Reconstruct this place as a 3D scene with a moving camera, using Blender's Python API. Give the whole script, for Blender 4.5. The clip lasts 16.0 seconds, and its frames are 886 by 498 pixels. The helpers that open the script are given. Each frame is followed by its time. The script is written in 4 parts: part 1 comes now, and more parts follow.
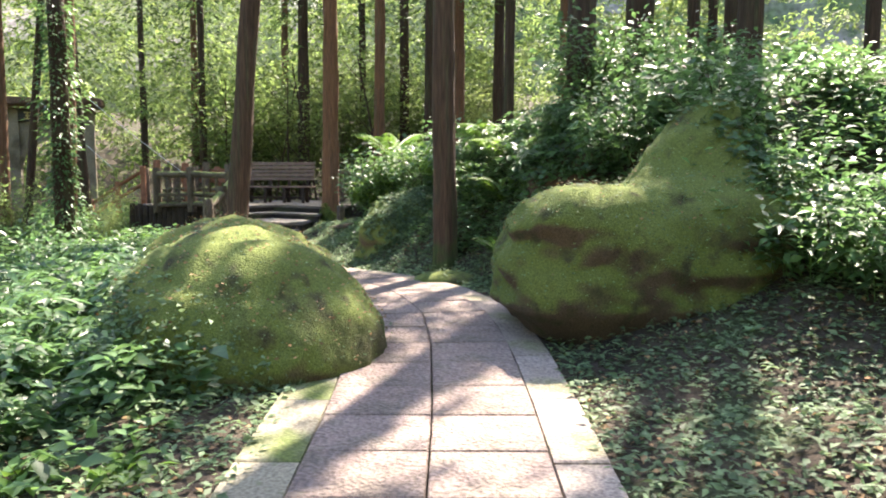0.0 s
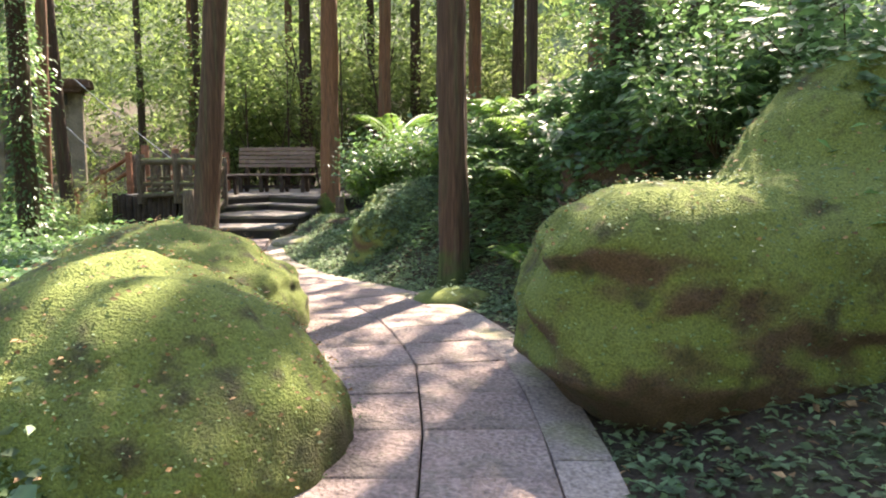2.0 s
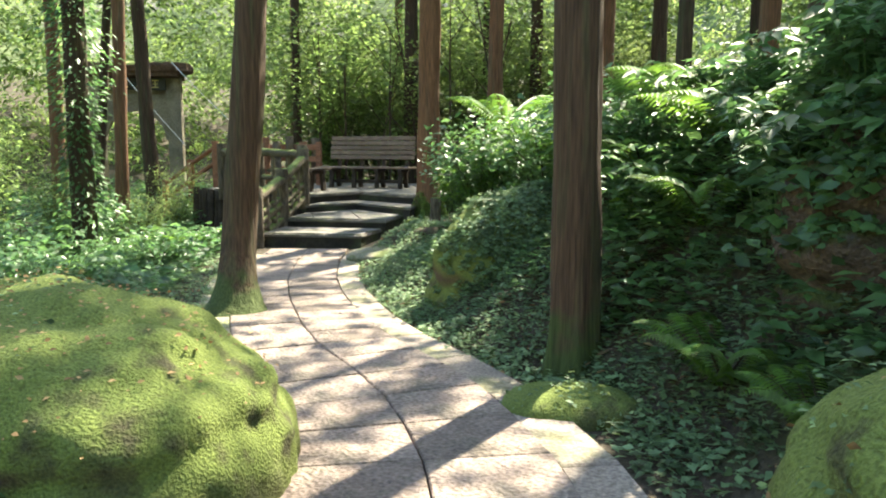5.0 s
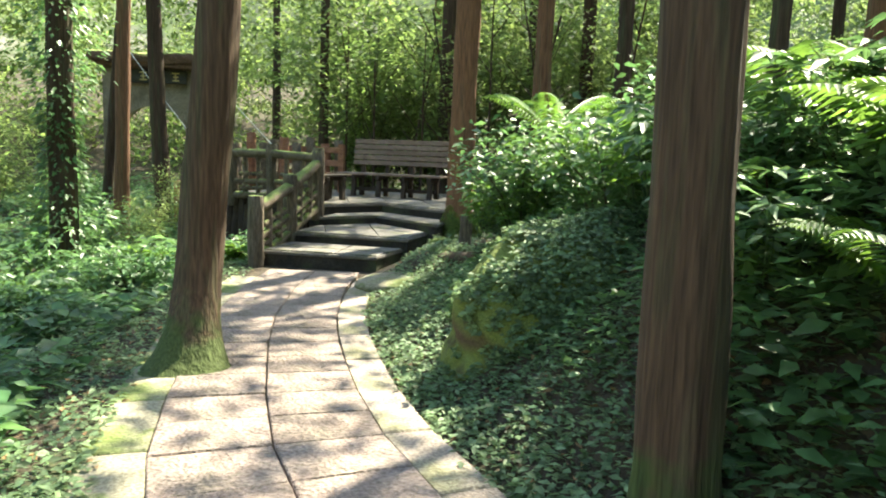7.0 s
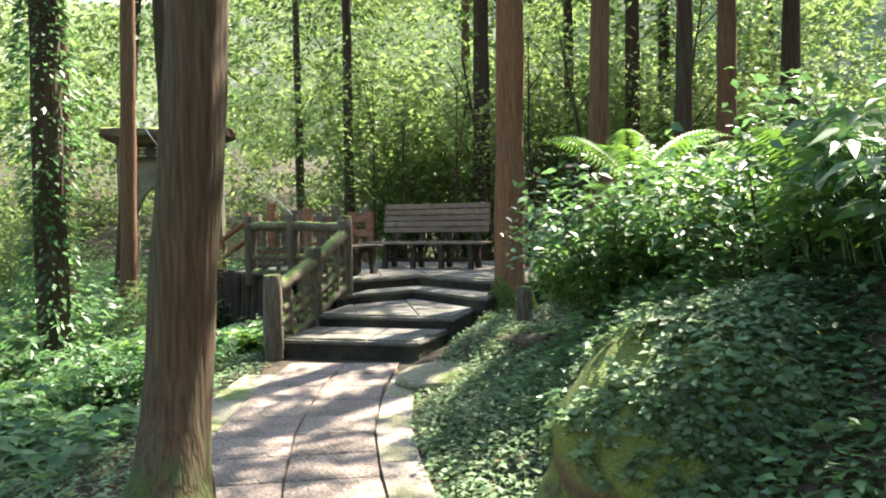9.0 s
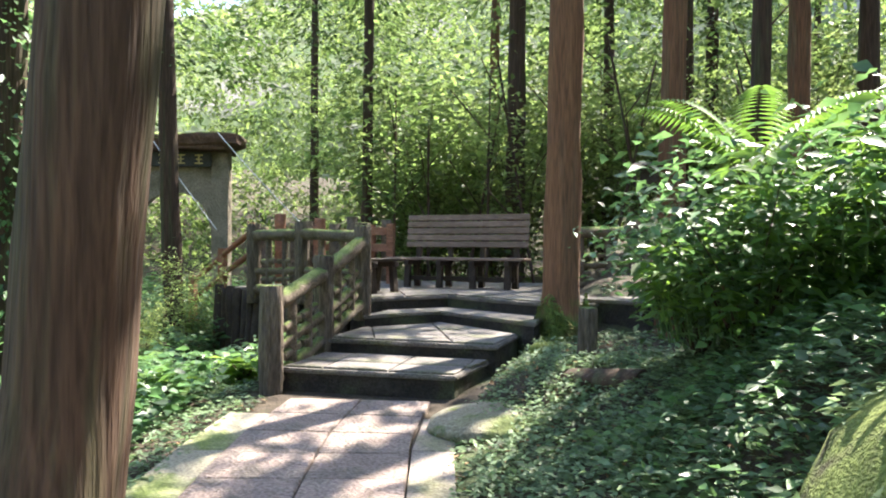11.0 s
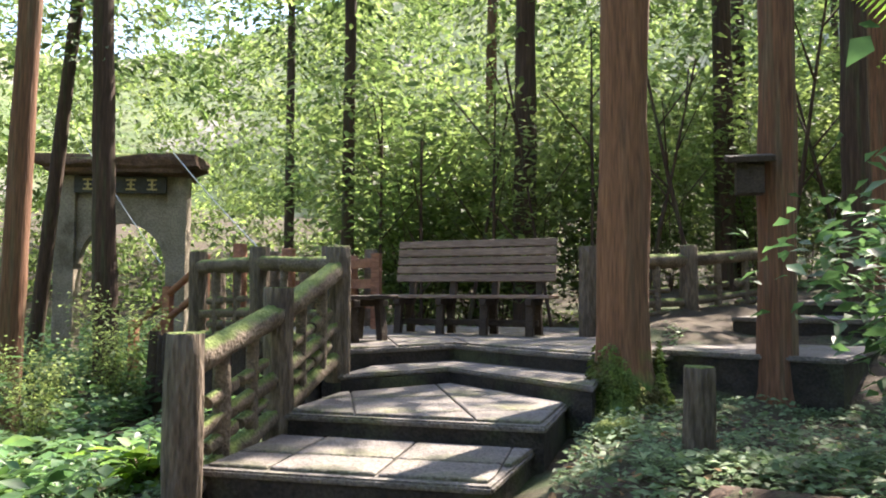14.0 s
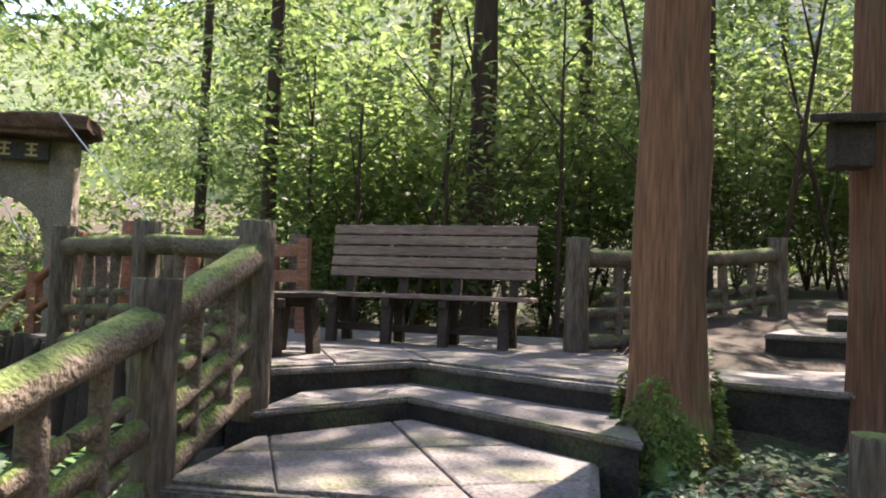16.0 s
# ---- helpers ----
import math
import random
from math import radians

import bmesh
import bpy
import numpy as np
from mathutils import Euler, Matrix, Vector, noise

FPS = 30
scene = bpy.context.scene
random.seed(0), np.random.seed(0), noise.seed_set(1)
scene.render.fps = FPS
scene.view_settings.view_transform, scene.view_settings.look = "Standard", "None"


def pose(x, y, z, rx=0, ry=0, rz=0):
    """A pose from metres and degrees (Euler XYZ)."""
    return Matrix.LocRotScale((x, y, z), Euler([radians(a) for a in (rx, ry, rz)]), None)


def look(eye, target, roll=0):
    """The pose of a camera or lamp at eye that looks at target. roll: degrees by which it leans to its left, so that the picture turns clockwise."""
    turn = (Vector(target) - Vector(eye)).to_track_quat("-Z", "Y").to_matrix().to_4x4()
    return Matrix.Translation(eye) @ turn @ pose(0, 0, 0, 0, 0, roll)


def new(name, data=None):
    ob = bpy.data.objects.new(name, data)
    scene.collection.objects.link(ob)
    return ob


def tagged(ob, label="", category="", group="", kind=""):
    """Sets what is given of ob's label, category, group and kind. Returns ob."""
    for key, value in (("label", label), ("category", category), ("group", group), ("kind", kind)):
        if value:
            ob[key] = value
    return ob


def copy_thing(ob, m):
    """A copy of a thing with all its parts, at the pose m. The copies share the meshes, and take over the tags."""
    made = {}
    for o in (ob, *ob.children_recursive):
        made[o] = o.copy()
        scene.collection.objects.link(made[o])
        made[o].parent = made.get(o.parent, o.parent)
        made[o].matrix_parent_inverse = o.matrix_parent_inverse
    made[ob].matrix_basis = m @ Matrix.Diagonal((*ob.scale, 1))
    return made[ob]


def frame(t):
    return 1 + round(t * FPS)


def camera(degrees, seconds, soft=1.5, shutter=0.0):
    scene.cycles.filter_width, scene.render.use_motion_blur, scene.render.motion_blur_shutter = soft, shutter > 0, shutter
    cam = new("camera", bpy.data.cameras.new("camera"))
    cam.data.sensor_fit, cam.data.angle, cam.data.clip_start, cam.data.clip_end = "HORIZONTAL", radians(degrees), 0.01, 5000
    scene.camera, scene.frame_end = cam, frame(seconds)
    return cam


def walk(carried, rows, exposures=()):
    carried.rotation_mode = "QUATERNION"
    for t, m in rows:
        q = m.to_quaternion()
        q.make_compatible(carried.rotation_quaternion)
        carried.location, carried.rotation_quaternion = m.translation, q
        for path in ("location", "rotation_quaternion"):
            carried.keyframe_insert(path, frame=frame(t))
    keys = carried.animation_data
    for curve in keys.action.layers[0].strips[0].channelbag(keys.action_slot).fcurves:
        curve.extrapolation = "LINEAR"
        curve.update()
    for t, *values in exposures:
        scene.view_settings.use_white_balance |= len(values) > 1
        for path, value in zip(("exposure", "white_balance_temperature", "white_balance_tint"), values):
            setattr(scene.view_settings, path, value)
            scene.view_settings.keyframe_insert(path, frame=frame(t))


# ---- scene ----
cam = camera(61.2, 16.0, soft=2.0)
METRES, EYE, TILT, LEAN, TURN = 14.8, 1.47, -2.6, 0.0, 0.0
ROWS = [
    (0.0, 0.0, 0.0, 0.0, 0.0, -3.11, -0.0),
    (0.5, 0.0007, 0.0328, 0.0019, 0.83, -2.51, -0.32),
    (1.0, 0.0019, 0.0671, 0.0047, 1.37, -1.87, 1.01),
    (1.5, 0.005, 0.1012, 0.0075, 2.45, -2.51, -0.33),
    (2.0, 0.0065, 0.1365, 0.0093, 1.36, -4.33, 0.19),
    (2.5, 0.0068, 0.17, 0.0121, 3.12, -4.64, -0.22),
    (3.0, 0.0057, 0.2029, 0.0134, 5.0, -5.2, -0.04),
    (3.5, 0.0077, 0.237, 0.014, 3.0, -6.8, 0.82),
    (4.0, 0.0086, 0.2692, 0.0184, 5.09, -7.28, -1.53),
    (4.5, 0.0063, 0.3005, 0.0208, 6.6, -6.46, -0.44),
    (5.0, 0.0045, 0.331, 0.0241, 10.67, -5.32, -0.54),
    (7.5, -0.0243, 0.4862, 0.0349, 14.09, -4.63, -2.3),
    (8.0, -0.0364, 0.5137, 0.0385, 15.73, -1.0, -1.34),
    (8.5, -0.0474, 0.5388, 0.037, 15.55, -0.38, 0.48),
    (11.0, -0.1084, 0.6714, 0.0197, 16.69, 2.28, -1.05),
    (11.5, -0.1195, 0.7023, 0.0209, 16.25, 0.24, -0.55),
    (12.0, -0.1303, 0.7288, 0.0197, 14.08, -0.04, 0.8),
    (12.5, -0.1419, 0.7552, 0.0182, 18.05, 2.52, -1.35),
    (13.0, -0.1494, 0.7808, 0.0195, 16.24, 2.9, -0.21),
    (13.5, -0.1575, 0.8066, 0.0228, 14.53, 3.51, -0.9),
    (14.0, -0.172, 0.8318, 0.0185, 15.37, 5.71, -0.78),
    (14.5, -0.1878, 0.8631, 0.0194, 21.84, 5.02, -0.64),
    (15.0, -0.1997, 0.8888, 0.0212, 20.97, 4.82, -2.24),
    (15.5, -0.2126, 0.9211, 0.0221, 14.43, 4.66, -1.78),
    (16.0, -0.2241, 0.9505, 0.0251, 9.06, 5.57, -2.26),
]
EXPOSURES = [(0.0, 2.6, 6800, 17), (1.5, 2.65, 7000, 17), (2.0, 2.75, 7200, 20), (3.0, 2.75, 6300, 20), (3.6, 2.7, 6600, 18), (4.4, 2.65, 6900, 3), (5.0, 2.65, 7000, 1), (7.5, 2.6, 7000, -1), (8.5, 2.65, 6800, 3), (11.5, 2.7, 6400, 13), (12.5, 2.65, 6700, 13), (16.0, 2.6, 6700, 23)]
walk(cam, [(t, pose(0, 0, EYE, TILT, LEAN, TURN) @ pose(METRES * x, METRES * y, METRES * z, 90 + pitch, roll, yaw)) for t, x, y, z, yaw, pitch, roll in ROWS], EXPOSURES)

# ---- light ----
SUN_AZ, SUN_EL = radians(22), radians(53)   # clockwise from +y, above the horizon
world = bpy.data.worlds.new("world")
scene.world = world
world.use_nodes = True
wn = world.node_tree.nodes
sky = wn.new("ShaderNodeTexSky")
sky.sky_type, sky.sun_disc = "NISHITA", False
sky.sun_elevation, sky.sun_rotation = SUN_EL, SUN_AZ
wn["Background"].inputs[1].default_value = 0.13
world.node_tree.links.new(sky.outputs[0], wn["Background"].inputs[0])
sun = new("sun", bpy.data.lights.new("sun", "SUN"))
sun.data.energy, sun.data.angle, sun.data.color = 4.6, radians(0.6), (1.0, 0.93, 0.80)
sun.matrix_world = look((0, 0, 0), (-math.sin(SUN_AZ) * math.cos(SUN_EL), -math.cos(SUN_AZ) * math.cos(SUN_EL), -math.sin(SUN_EL)))

rng = np.random.default_rng(7)


# ---- materials ----
def material(name, c1, c2, scale=6.0, rough=0.85, bump=0.3, fine=60.0, c3=None, stretch=(1, 1, 1), moss=None, moss_from=0.35, island=0.0, leaf=0.0, spec=0.3, blotch=None, relief=0.02, foot=None):
    """Two colours mixed at a coarse and a fine scale, a third in stains, moss on faces that look up, leaf: share of light let through."""
    m = bpy.data.materials.new(name)
    m.use_nodes = True
    nt = m.node_tree
    n, l = nt.nodes, nt.links
    b = n["Principled BSDF"]
    tc = n.new("ShaderNodeTexCoord")
    mp = n.new("ShaderNodeMapping")
    mp.inputs["Scale"].default_value = stretch
    geo = n.new("ShaderNodeNewGeometry")
    l.new(geo.outputs["Position"] if leaf else tc.outputs["Object"], mp.inputs[0])

    def noise_at(s, detail=4.0):
        t = n.new("ShaderNodeTexNoise")
        t.inputs["Scale"].default_value, t.inputs["Detail"].default_value = s, detail
        l.new(mp.outputs[0], t.inputs["Vector"])
        return t.outputs["Fac"]

    def ramp(fac, a, z):
        r = n.new("ShaderNodeMapRange")
        r.inputs[1].default_value, r.inputs[2].default_value = a, z
        l.new(fac, r.inputs[0])
        return r.outputs[0]

    def mix(fac, a, c):
        x = n.new("ShaderNodeMix")
        x.data_type = "RGBA"
        l.new(fac, x.inputs[0])
        for v, s in ((a, x.inputs[6]), (c, x.inputs[7])):
            if isinstance(v, tuple):
                s.default_value = (*v, 1)
            else:
                l.new(v, s)
        return x.outputs[2]

    coarse = ramp(noise_at(scale), 0.32, 0.68)
    grain = noise_at(fine, 3.0)
    col = mix(coarse, c1, c2)
    if c3:
        col = mix(ramp(noise_at(scale * 0.45), 0.52, 0.66), col, c3)
    if moss:
        sep = n.new("ShaderNodeSeparateXYZ")
        l.new(geo.outputs["Normal"], sep.inputs[0])
        add = n.new("ShaderNodeMath")
        add.operation = "ADD"
        l.new(sep.outputs[2], add.inputs[0])
        l.new(noise_at(scale * 1.6), add.inputs[1])
        col = mix(ramp(add.outputs[0], moss_from + 0.35, moss_from + 0.75), col, moss)
    if blotch:
        col = mix(ramp(noise_at(scale * 2.3, 6.0), 0.56, 0.68), col, blotch)
        col = mix(ramp(noise_at(scale * 0.7, 5.0), 0.58, 0.72), col, blotch)
    if foot:
        # moss climbing from the foot, ragged at its upper end: colour, height
        fs = n.new("ShaderNodeSeparateXYZ")
        l.new(tc.outputs["Object"], fs.inputs[0])
        hn = n.new("ShaderNodeTexNoise")
        hn.inputs["Scale"].default_value, hn.inputs["Detail"].default_value = 5.0, 6.0
        l.new(tc.outputs["Object"], hn.inputs["Vector"])
        fm = n.new("ShaderNodeMath")
        fm.operation = "MULTIPLY_ADD"
        fm.inputs[1].default_value = 2.4 * foot[1]
        l.new(hn.outputs["Fac"], fm.inputs[0])
        fd = n.new("ShaderNodeMath")
        fd.operation = "MULTIPLY"
        fd.inputs[1].default_value = -1.0
        l.new(fs.outputs[2], fd.inputs[0])
        l.new(fd.outputs[0], fm.inputs[2])
        col = mix(ramp(fm.outputs[0], 0.0, 0.5 * foot[1]), col, foot[0])
    hsv = n.new("ShaderNodeHueSaturation")
    val = n.new("ShaderNodeMapRange")
    val.inputs[1].default_value, val.inputs[2].default_value, val.inputs[3].default_value, val.inputs[4].default_value = 0.3, 0.7, 0.62, 1.38
    l.new(grain, val.inputs[0])
    l.new(val.outputs[0], hsv.inputs["Value"])
    l.new(col, hsv.inputs["Color"])
    out = hsv.outputs[0]
    if island:
        h2 = n.new("ShaderNodeHueSaturation")
        isl = n.new("ShaderNodeMapRange")
        isl.inputs[3].default_value, isl.inputs[4].default_value = 1 - island, 1 + island
        if leaf:
            l.new(geo.outputs["Random Per Island"], isl.inputs[0])
        else:
            oi = n.new("ShaderNodeObjectInfo")
            l.new(oi.outputs["Random"], isl.inputs[0])
        l.new(isl.outputs[0], h2.inputs["Value"])
        l.new(out, h2.inputs["Color"])
        out = h2.outputs[0]
    l.new(out, b.inputs["Base Color"])
    b.inputs["Roughness"].default_value = rough
    b.inputs["Specular IOR Level"].default_value = spec
    if bump:
        bp = n.new("ShaderNodeBump")
        bp.inputs["Strength"].default_value, bp.inputs["Distance"].default_value = bump, relief
        sm = n.new("ShaderNodeMath")
        sm.operation = "ADD"
        l.new(grain, sm.inputs[0])
        l.new(coarse, sm.inputs[1])
        l.new(sm.outputs[0], bp.inputs["Height"])
        l.new(bp.outputs[0], b.inputs["Normal"])
    if leaf:
        tr = n.new("ShaderNodeBsdfTranslucent")
        h3 = n.new("ShaderNodeHueSaturation")
        h3.inputs["Value"].default_value, h3.inputs["Saturation"].default_value, h3.inputs["Hue"].default_value = 1.7, 1.05, 0.485
        l.new(out, h3.inputs["Color"])
        l.new(h3.outputs[0], tr.inputs["Color"])
        ms = n.new("ShaderNodeMixShader")
        ms.inputs[0].default_value = leaf
        l.new(b.outputs[0], ms.inputs[1])
        l.new(tr.outputs[0], ms.inputs[2])
        l.new(ms.outputs[0], n["Material Output"].inputs[0])
    return m


M_SOIL = material("soil", (0.036, 0.026, 0.018), (0.06, 0.046, 0.03), 3, 0.95, 0.8, 40, c3=(0.045, 0.062, 0.024))
M_SLAB = material("stone_slab", (0.19, 0.142, 0.122), (0.265, 0.205, 0.178), 5, 0.85, 0.9, 42, c3=(0.15, 0.12, 0.10), island=0.16, blotch=(0.19, 0.155, 0.125), relief=0.03)
M_KERB = material("mossy_kerb", (0.22, 0.195, 0.14), (0.27, 0.24, 0.175), 3, 0.9, 0.6, 50, c3=(0.12, 0.15, 0.04), island=0.12, blotch=(0.125, 0.15, 0.05))
M_KERBP = material("plain_kerb", (0.23, 0.185, 0.155), (0.30, 0.245, 0.205), 4, 0.88, 0.7, 50, c3=(0.20, 0.185, 0.11), island=0.12)
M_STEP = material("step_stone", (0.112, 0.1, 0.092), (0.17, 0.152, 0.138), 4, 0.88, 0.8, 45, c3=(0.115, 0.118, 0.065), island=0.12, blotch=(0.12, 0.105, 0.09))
# Riser stone, darkened past its own tone: shade is put into the colour.
M_STEPFACE = material("step_riser_shaded", (0.017, 0.014, 0.012), (0.04, 0.033, 0.027), 5, 0.9, 0.6, 45, c3=(0.05, 0.055, 0.028))
M_ROCK = material("mossy_rock", (0.08, 0.056, 0.038), (0.125, 0.09, 0.058), 2.0, 0.97, 0.75, 85, c3=(0.07, 0.048, 0.034), moss=(0.128, 0.158, 0.04), moss_from=-0.15, blotch=(0.06, 0.056, 0.028), relief=0.022)
M_BARK = material("cedar_bark", (0.125, 0.06, 0.034), (0.165, 0.084, 0.048), 26, 0.92, 0.55, 60, c3=(0.135, 0.092, 0.055), stretch=(1, 1, 0.06), relief=0.012)
M_BARKD = material("dark_bark", (0.042, 0.026, 0.018), (0.072, 0.045, 0.031), 24, 0.92, 0.6, 60, c3=(0.058, 0.055, 0.03), stretch=(1, 1, 0.06), relief=0.012)
M_BARKG = material("dark_bark_green_foot", (0.062, 0.036, 0.023), (0.098, 0.057, 0.036), 24, 0.92, 0.6, 60, c3=(0.075, 0.062, 0.034), stretch=(1, 1, 0.06), relief=0.012, foot=((0.055, 0.072, 0.022), 0.42))
M_BARKR = material("red_bark_green_foot", (0.15, 0.072, 0.038), (0.19, 0.094, 0.05), 12, 0.92, 0.45, 60, c3=(0.145, 0.084, 0.05), stretch=(1, 1, 0.07), relief=0.01, foot=((0.10, 0.15, 0.035), 0.36))
M_CRAG = material("crag_rock", (0.075, 0.05, 0.036), (0.12, 0.082, 0.058), 2.4, 0.95, 0.9, 50, c3=(0.045, 0.036, 0.028), moss=(0.075, 0.10, 0.032), moss_from=0.3, blotch=(0.05, 0.045, 0.03), relief=0.04)
M_MOSS = material("moss", (0.11, 0.17, 0.035), (0.19, 0.26, 0.055), 9, 1.0, 1.0, 70, c3=(0.14, 0.13, 0.045))
M_LOG = material("log_concrete", (0.10, 0.077, 0.057), (0.17, 0.133, 0.10), 6, 0.92, 0.9, 50, c3=(0.085, 0.065, 0.048), moss=(0.11, 0.145, 0.04), moss_from=0.55)
M_LOGP = material("log_post_concrete", (0.095, 0.073, 0.054), (0.175, 0.137, 0.104), 20, 0.92, 1.0, 55, c3=(0.07, 0.052, 0.038), stretch=(1, 1, 0.18), moss=(0.11, 0.145, 0.04), moss_from=0.6, relief=0.03)
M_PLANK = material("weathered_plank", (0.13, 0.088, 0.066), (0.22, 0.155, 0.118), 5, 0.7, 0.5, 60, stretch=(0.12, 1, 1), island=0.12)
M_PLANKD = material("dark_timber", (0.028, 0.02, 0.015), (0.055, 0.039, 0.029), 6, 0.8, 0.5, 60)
M_BROWN = material("brown_timber", (0.20, 0.085, 0.05), (0.28, 0.13, 0.08), 6, 0.75, 0.5, 60, stretch=(0.2, 1, 1))
M_GATE = material("gate_plaster", (0.20, 0.17, 0.13), (0.27, 0.23, 0.18), 3, 0.9, 0.6, 35, c3=(0.12, 0.10, 0.07))
M_ROOF = material("gate_roof_thatch", (0.10, 0.06, 0.045), (0.17, 0.10, 0.07), 6, 0.95, 1.0, 40, moss=(0.22, 0.26, 0.08), moss_from=0.5)
M_SIGN = material("sign_board", (0.03, 0.03, 0.028), (0.05, 0.048, 0.045), 8, 0.6, 0.1)
M_GOLD = material("sign_letters", (0.45, 0.36, 0.16), (0.52, 0.42, 0.2), 8, 0.6, 0.1)
M_CABLE = material("pale_cable", (0.42, 0.42, 0.42), (0.5, 0.5, 0.5), 20, 0.5, 0.0)
M_LEAF = material("broad_leaf", (0.048, 0.11, 0.042), (0.09, 0.168, 0.058), 0.9, 0.42, 0.0, 9, island=0.45, leaf=0.42, spec=0.5)
M_COVER = material("ground_leaf", (0.085, 0.14, 0.068), (0.155, 0.22, 0.108), 1.3, 0.55, 0.0, 12, island=0.5, leaf=0.35, spec=0.28)
M_FERN = material("fern_leaf", (0.07, 0.15, 0.03), (0.11, 0.20, 0.04), 1.3, 0.5, 0.0, 12, island=0.2, leaf=0.45)
M_FAR = material("wood_leaf", (0.085, 0.145, 0.045), (0.15, 0.20, 0.07), 0.35, 0.55, 0.0, 3, island=0.45, leaf=0.6)
M_HILL = material("hillside", (0.08, 0.12, 0.045), (0.15, 0.17, 0.075), 0.3, 1.0, 0.0, 1.6, c3=(0.26, 0.23, 0.2), blotch=(0.07, 0.10, 0.04))
M_NEEDLE = material("cedar_needle", (0.04, 0.075, 0.025), (0.06, 0.10, 0.03), 0.8, 0.6, 0.0, 6, island=0.35, leaf=0.35)
M_LITTER = material("dead_leaf", (0.20, 0.11, 0.05), (0.30, 0.20, 0.10), 5, 0.8, 0.0, 30, island=0.4, leaf=0.15)


# ---- mesh helpers ----
def part(name, bm, mat, parent=None, label=""):
    me = bpy.data.meshes.new(name)
    if isinstance(bm, tuple):
        me.from_pydata(*bm)
    else:
        bm.to_mesh(me)
        bm.free()
    me.materials.append(mat)
    ob = new(name, me)
    ob.parent = parent
    return tagged(ob, label)


def smooth(ob):
    ob.data.polygons.foreach_set("use_smooth", [True] * len(ob.data.polygons))
    return ob


def empty(name, at, label, category, group="", turn=0.0):
    ob = new(name)
    ob.matrix_world = pose(*at, 0, 0, turn)
    return tagged(ob, label, category, group)


def box(bm, size, m, bevel=0.008):
    r = bmesh.ops.create_cube(bm, size=1, matrix=m @ Matrix.Diagonal((*size, 1)))
    if bevel:
        es = list({e for v in r["verts"] for e in v.link_edges})
        bmesh.ops.bevel(bm, geom=es, offset=bevel, segments=2, affect="EDGES", profile=0.5)


def board(name, size, m, mat, parent, label="", bevel=0.008):
    bm = bmesh.new()
    box(bm, size, m, bevel)
    return part(name, bm, mat, parent, label)


def log(name, a, b, r0, r1, mat, parent=None, label="", sides=14, rings=8, wob=0.012, seed=0, flare=0.0, lobes=5, sweep=None):
    """A rough round timber or trunk from a to b; flare widens the foot into lobes."""
    a, b = Vector(a), Vector(b)
    ax = (b - a)
    q = ax.to_track_quat("Z", "Y").to_matrix()
    vs, fs = [], []
    for i in range(rings + 1):
        t = i / rings
        t = t ** 1.8 if flare else t
        h = t * ax.length
        for k in range(sides):
            th = math.tau * k / sides
            r = r0 + (r1 - r0) * t
            if flare:
                r += flare * math.exp(-h / 0.16) * (0.75 + 0.45 * math.sin(lobes * th + seed))
            d = Vector((math.cos(th), math.sin(th), 0))
            if sweep:
                # a foot that spreads to one side: heading, reach, height
                r += sweep[1] * math.exp(-h / sweep[2]) * max(0.0, math.cos(th - radians(sweep[0]))) ** 1.5
            r += wob * noise.noise((d.x * 1.6 + seed * 3.1, d.y * 1.6, h * 1.4))
            vs.append(a + q @ (d * r + Vector((0, 0, h))))
    for i in range(rings):
        for k in range(sides):
            k2 = (k + 1) % sides
            fs.append((i * sides + k, i * sides + k2, (i + 1) * sides + k2, (i + 1) * sides + k))
    n0 = len(vs)
    e = q @ Vector((0, 0, 0.008))
    for base, sgn in ((0, -1), (rings * sides, 1)):
        c = len(vs)
        ring = [base + k for k in range(sides)]
        cen = (a if sgn < 0 else b)
        inner = []
        for k in ring:
            inner.append(len(vs))
            vs.append(cen + (vs[k] - cen) * 0.93 + e * sgn)
        for k in range(sides):
            k2 = (k + 1) % sides
            f = (ring[k], ring[k2], inner[k2], inner[k])
            fs.append(f if sgn > 0 else f[::-1])
        fs.append(tuple(inner) if sgn > 0 else tuple(inner[::-1]))
    ob = part(name, (vs, [], fs), mat, parent, label)
    for p in ob.data.polygons:
        p.use_smooth = len(p.vertices) == 4
    return ob


LEAF_V = np.array([(0, 0, 0), (0.36, 0.42, 0.06), (0, 1, -0.12), (-0.36, 0.42, 0.06), (0, 0.5, -0.02)])
LEAF_F = np.array([(0, 1, 2, 4), (0, 4, 2, 3)])


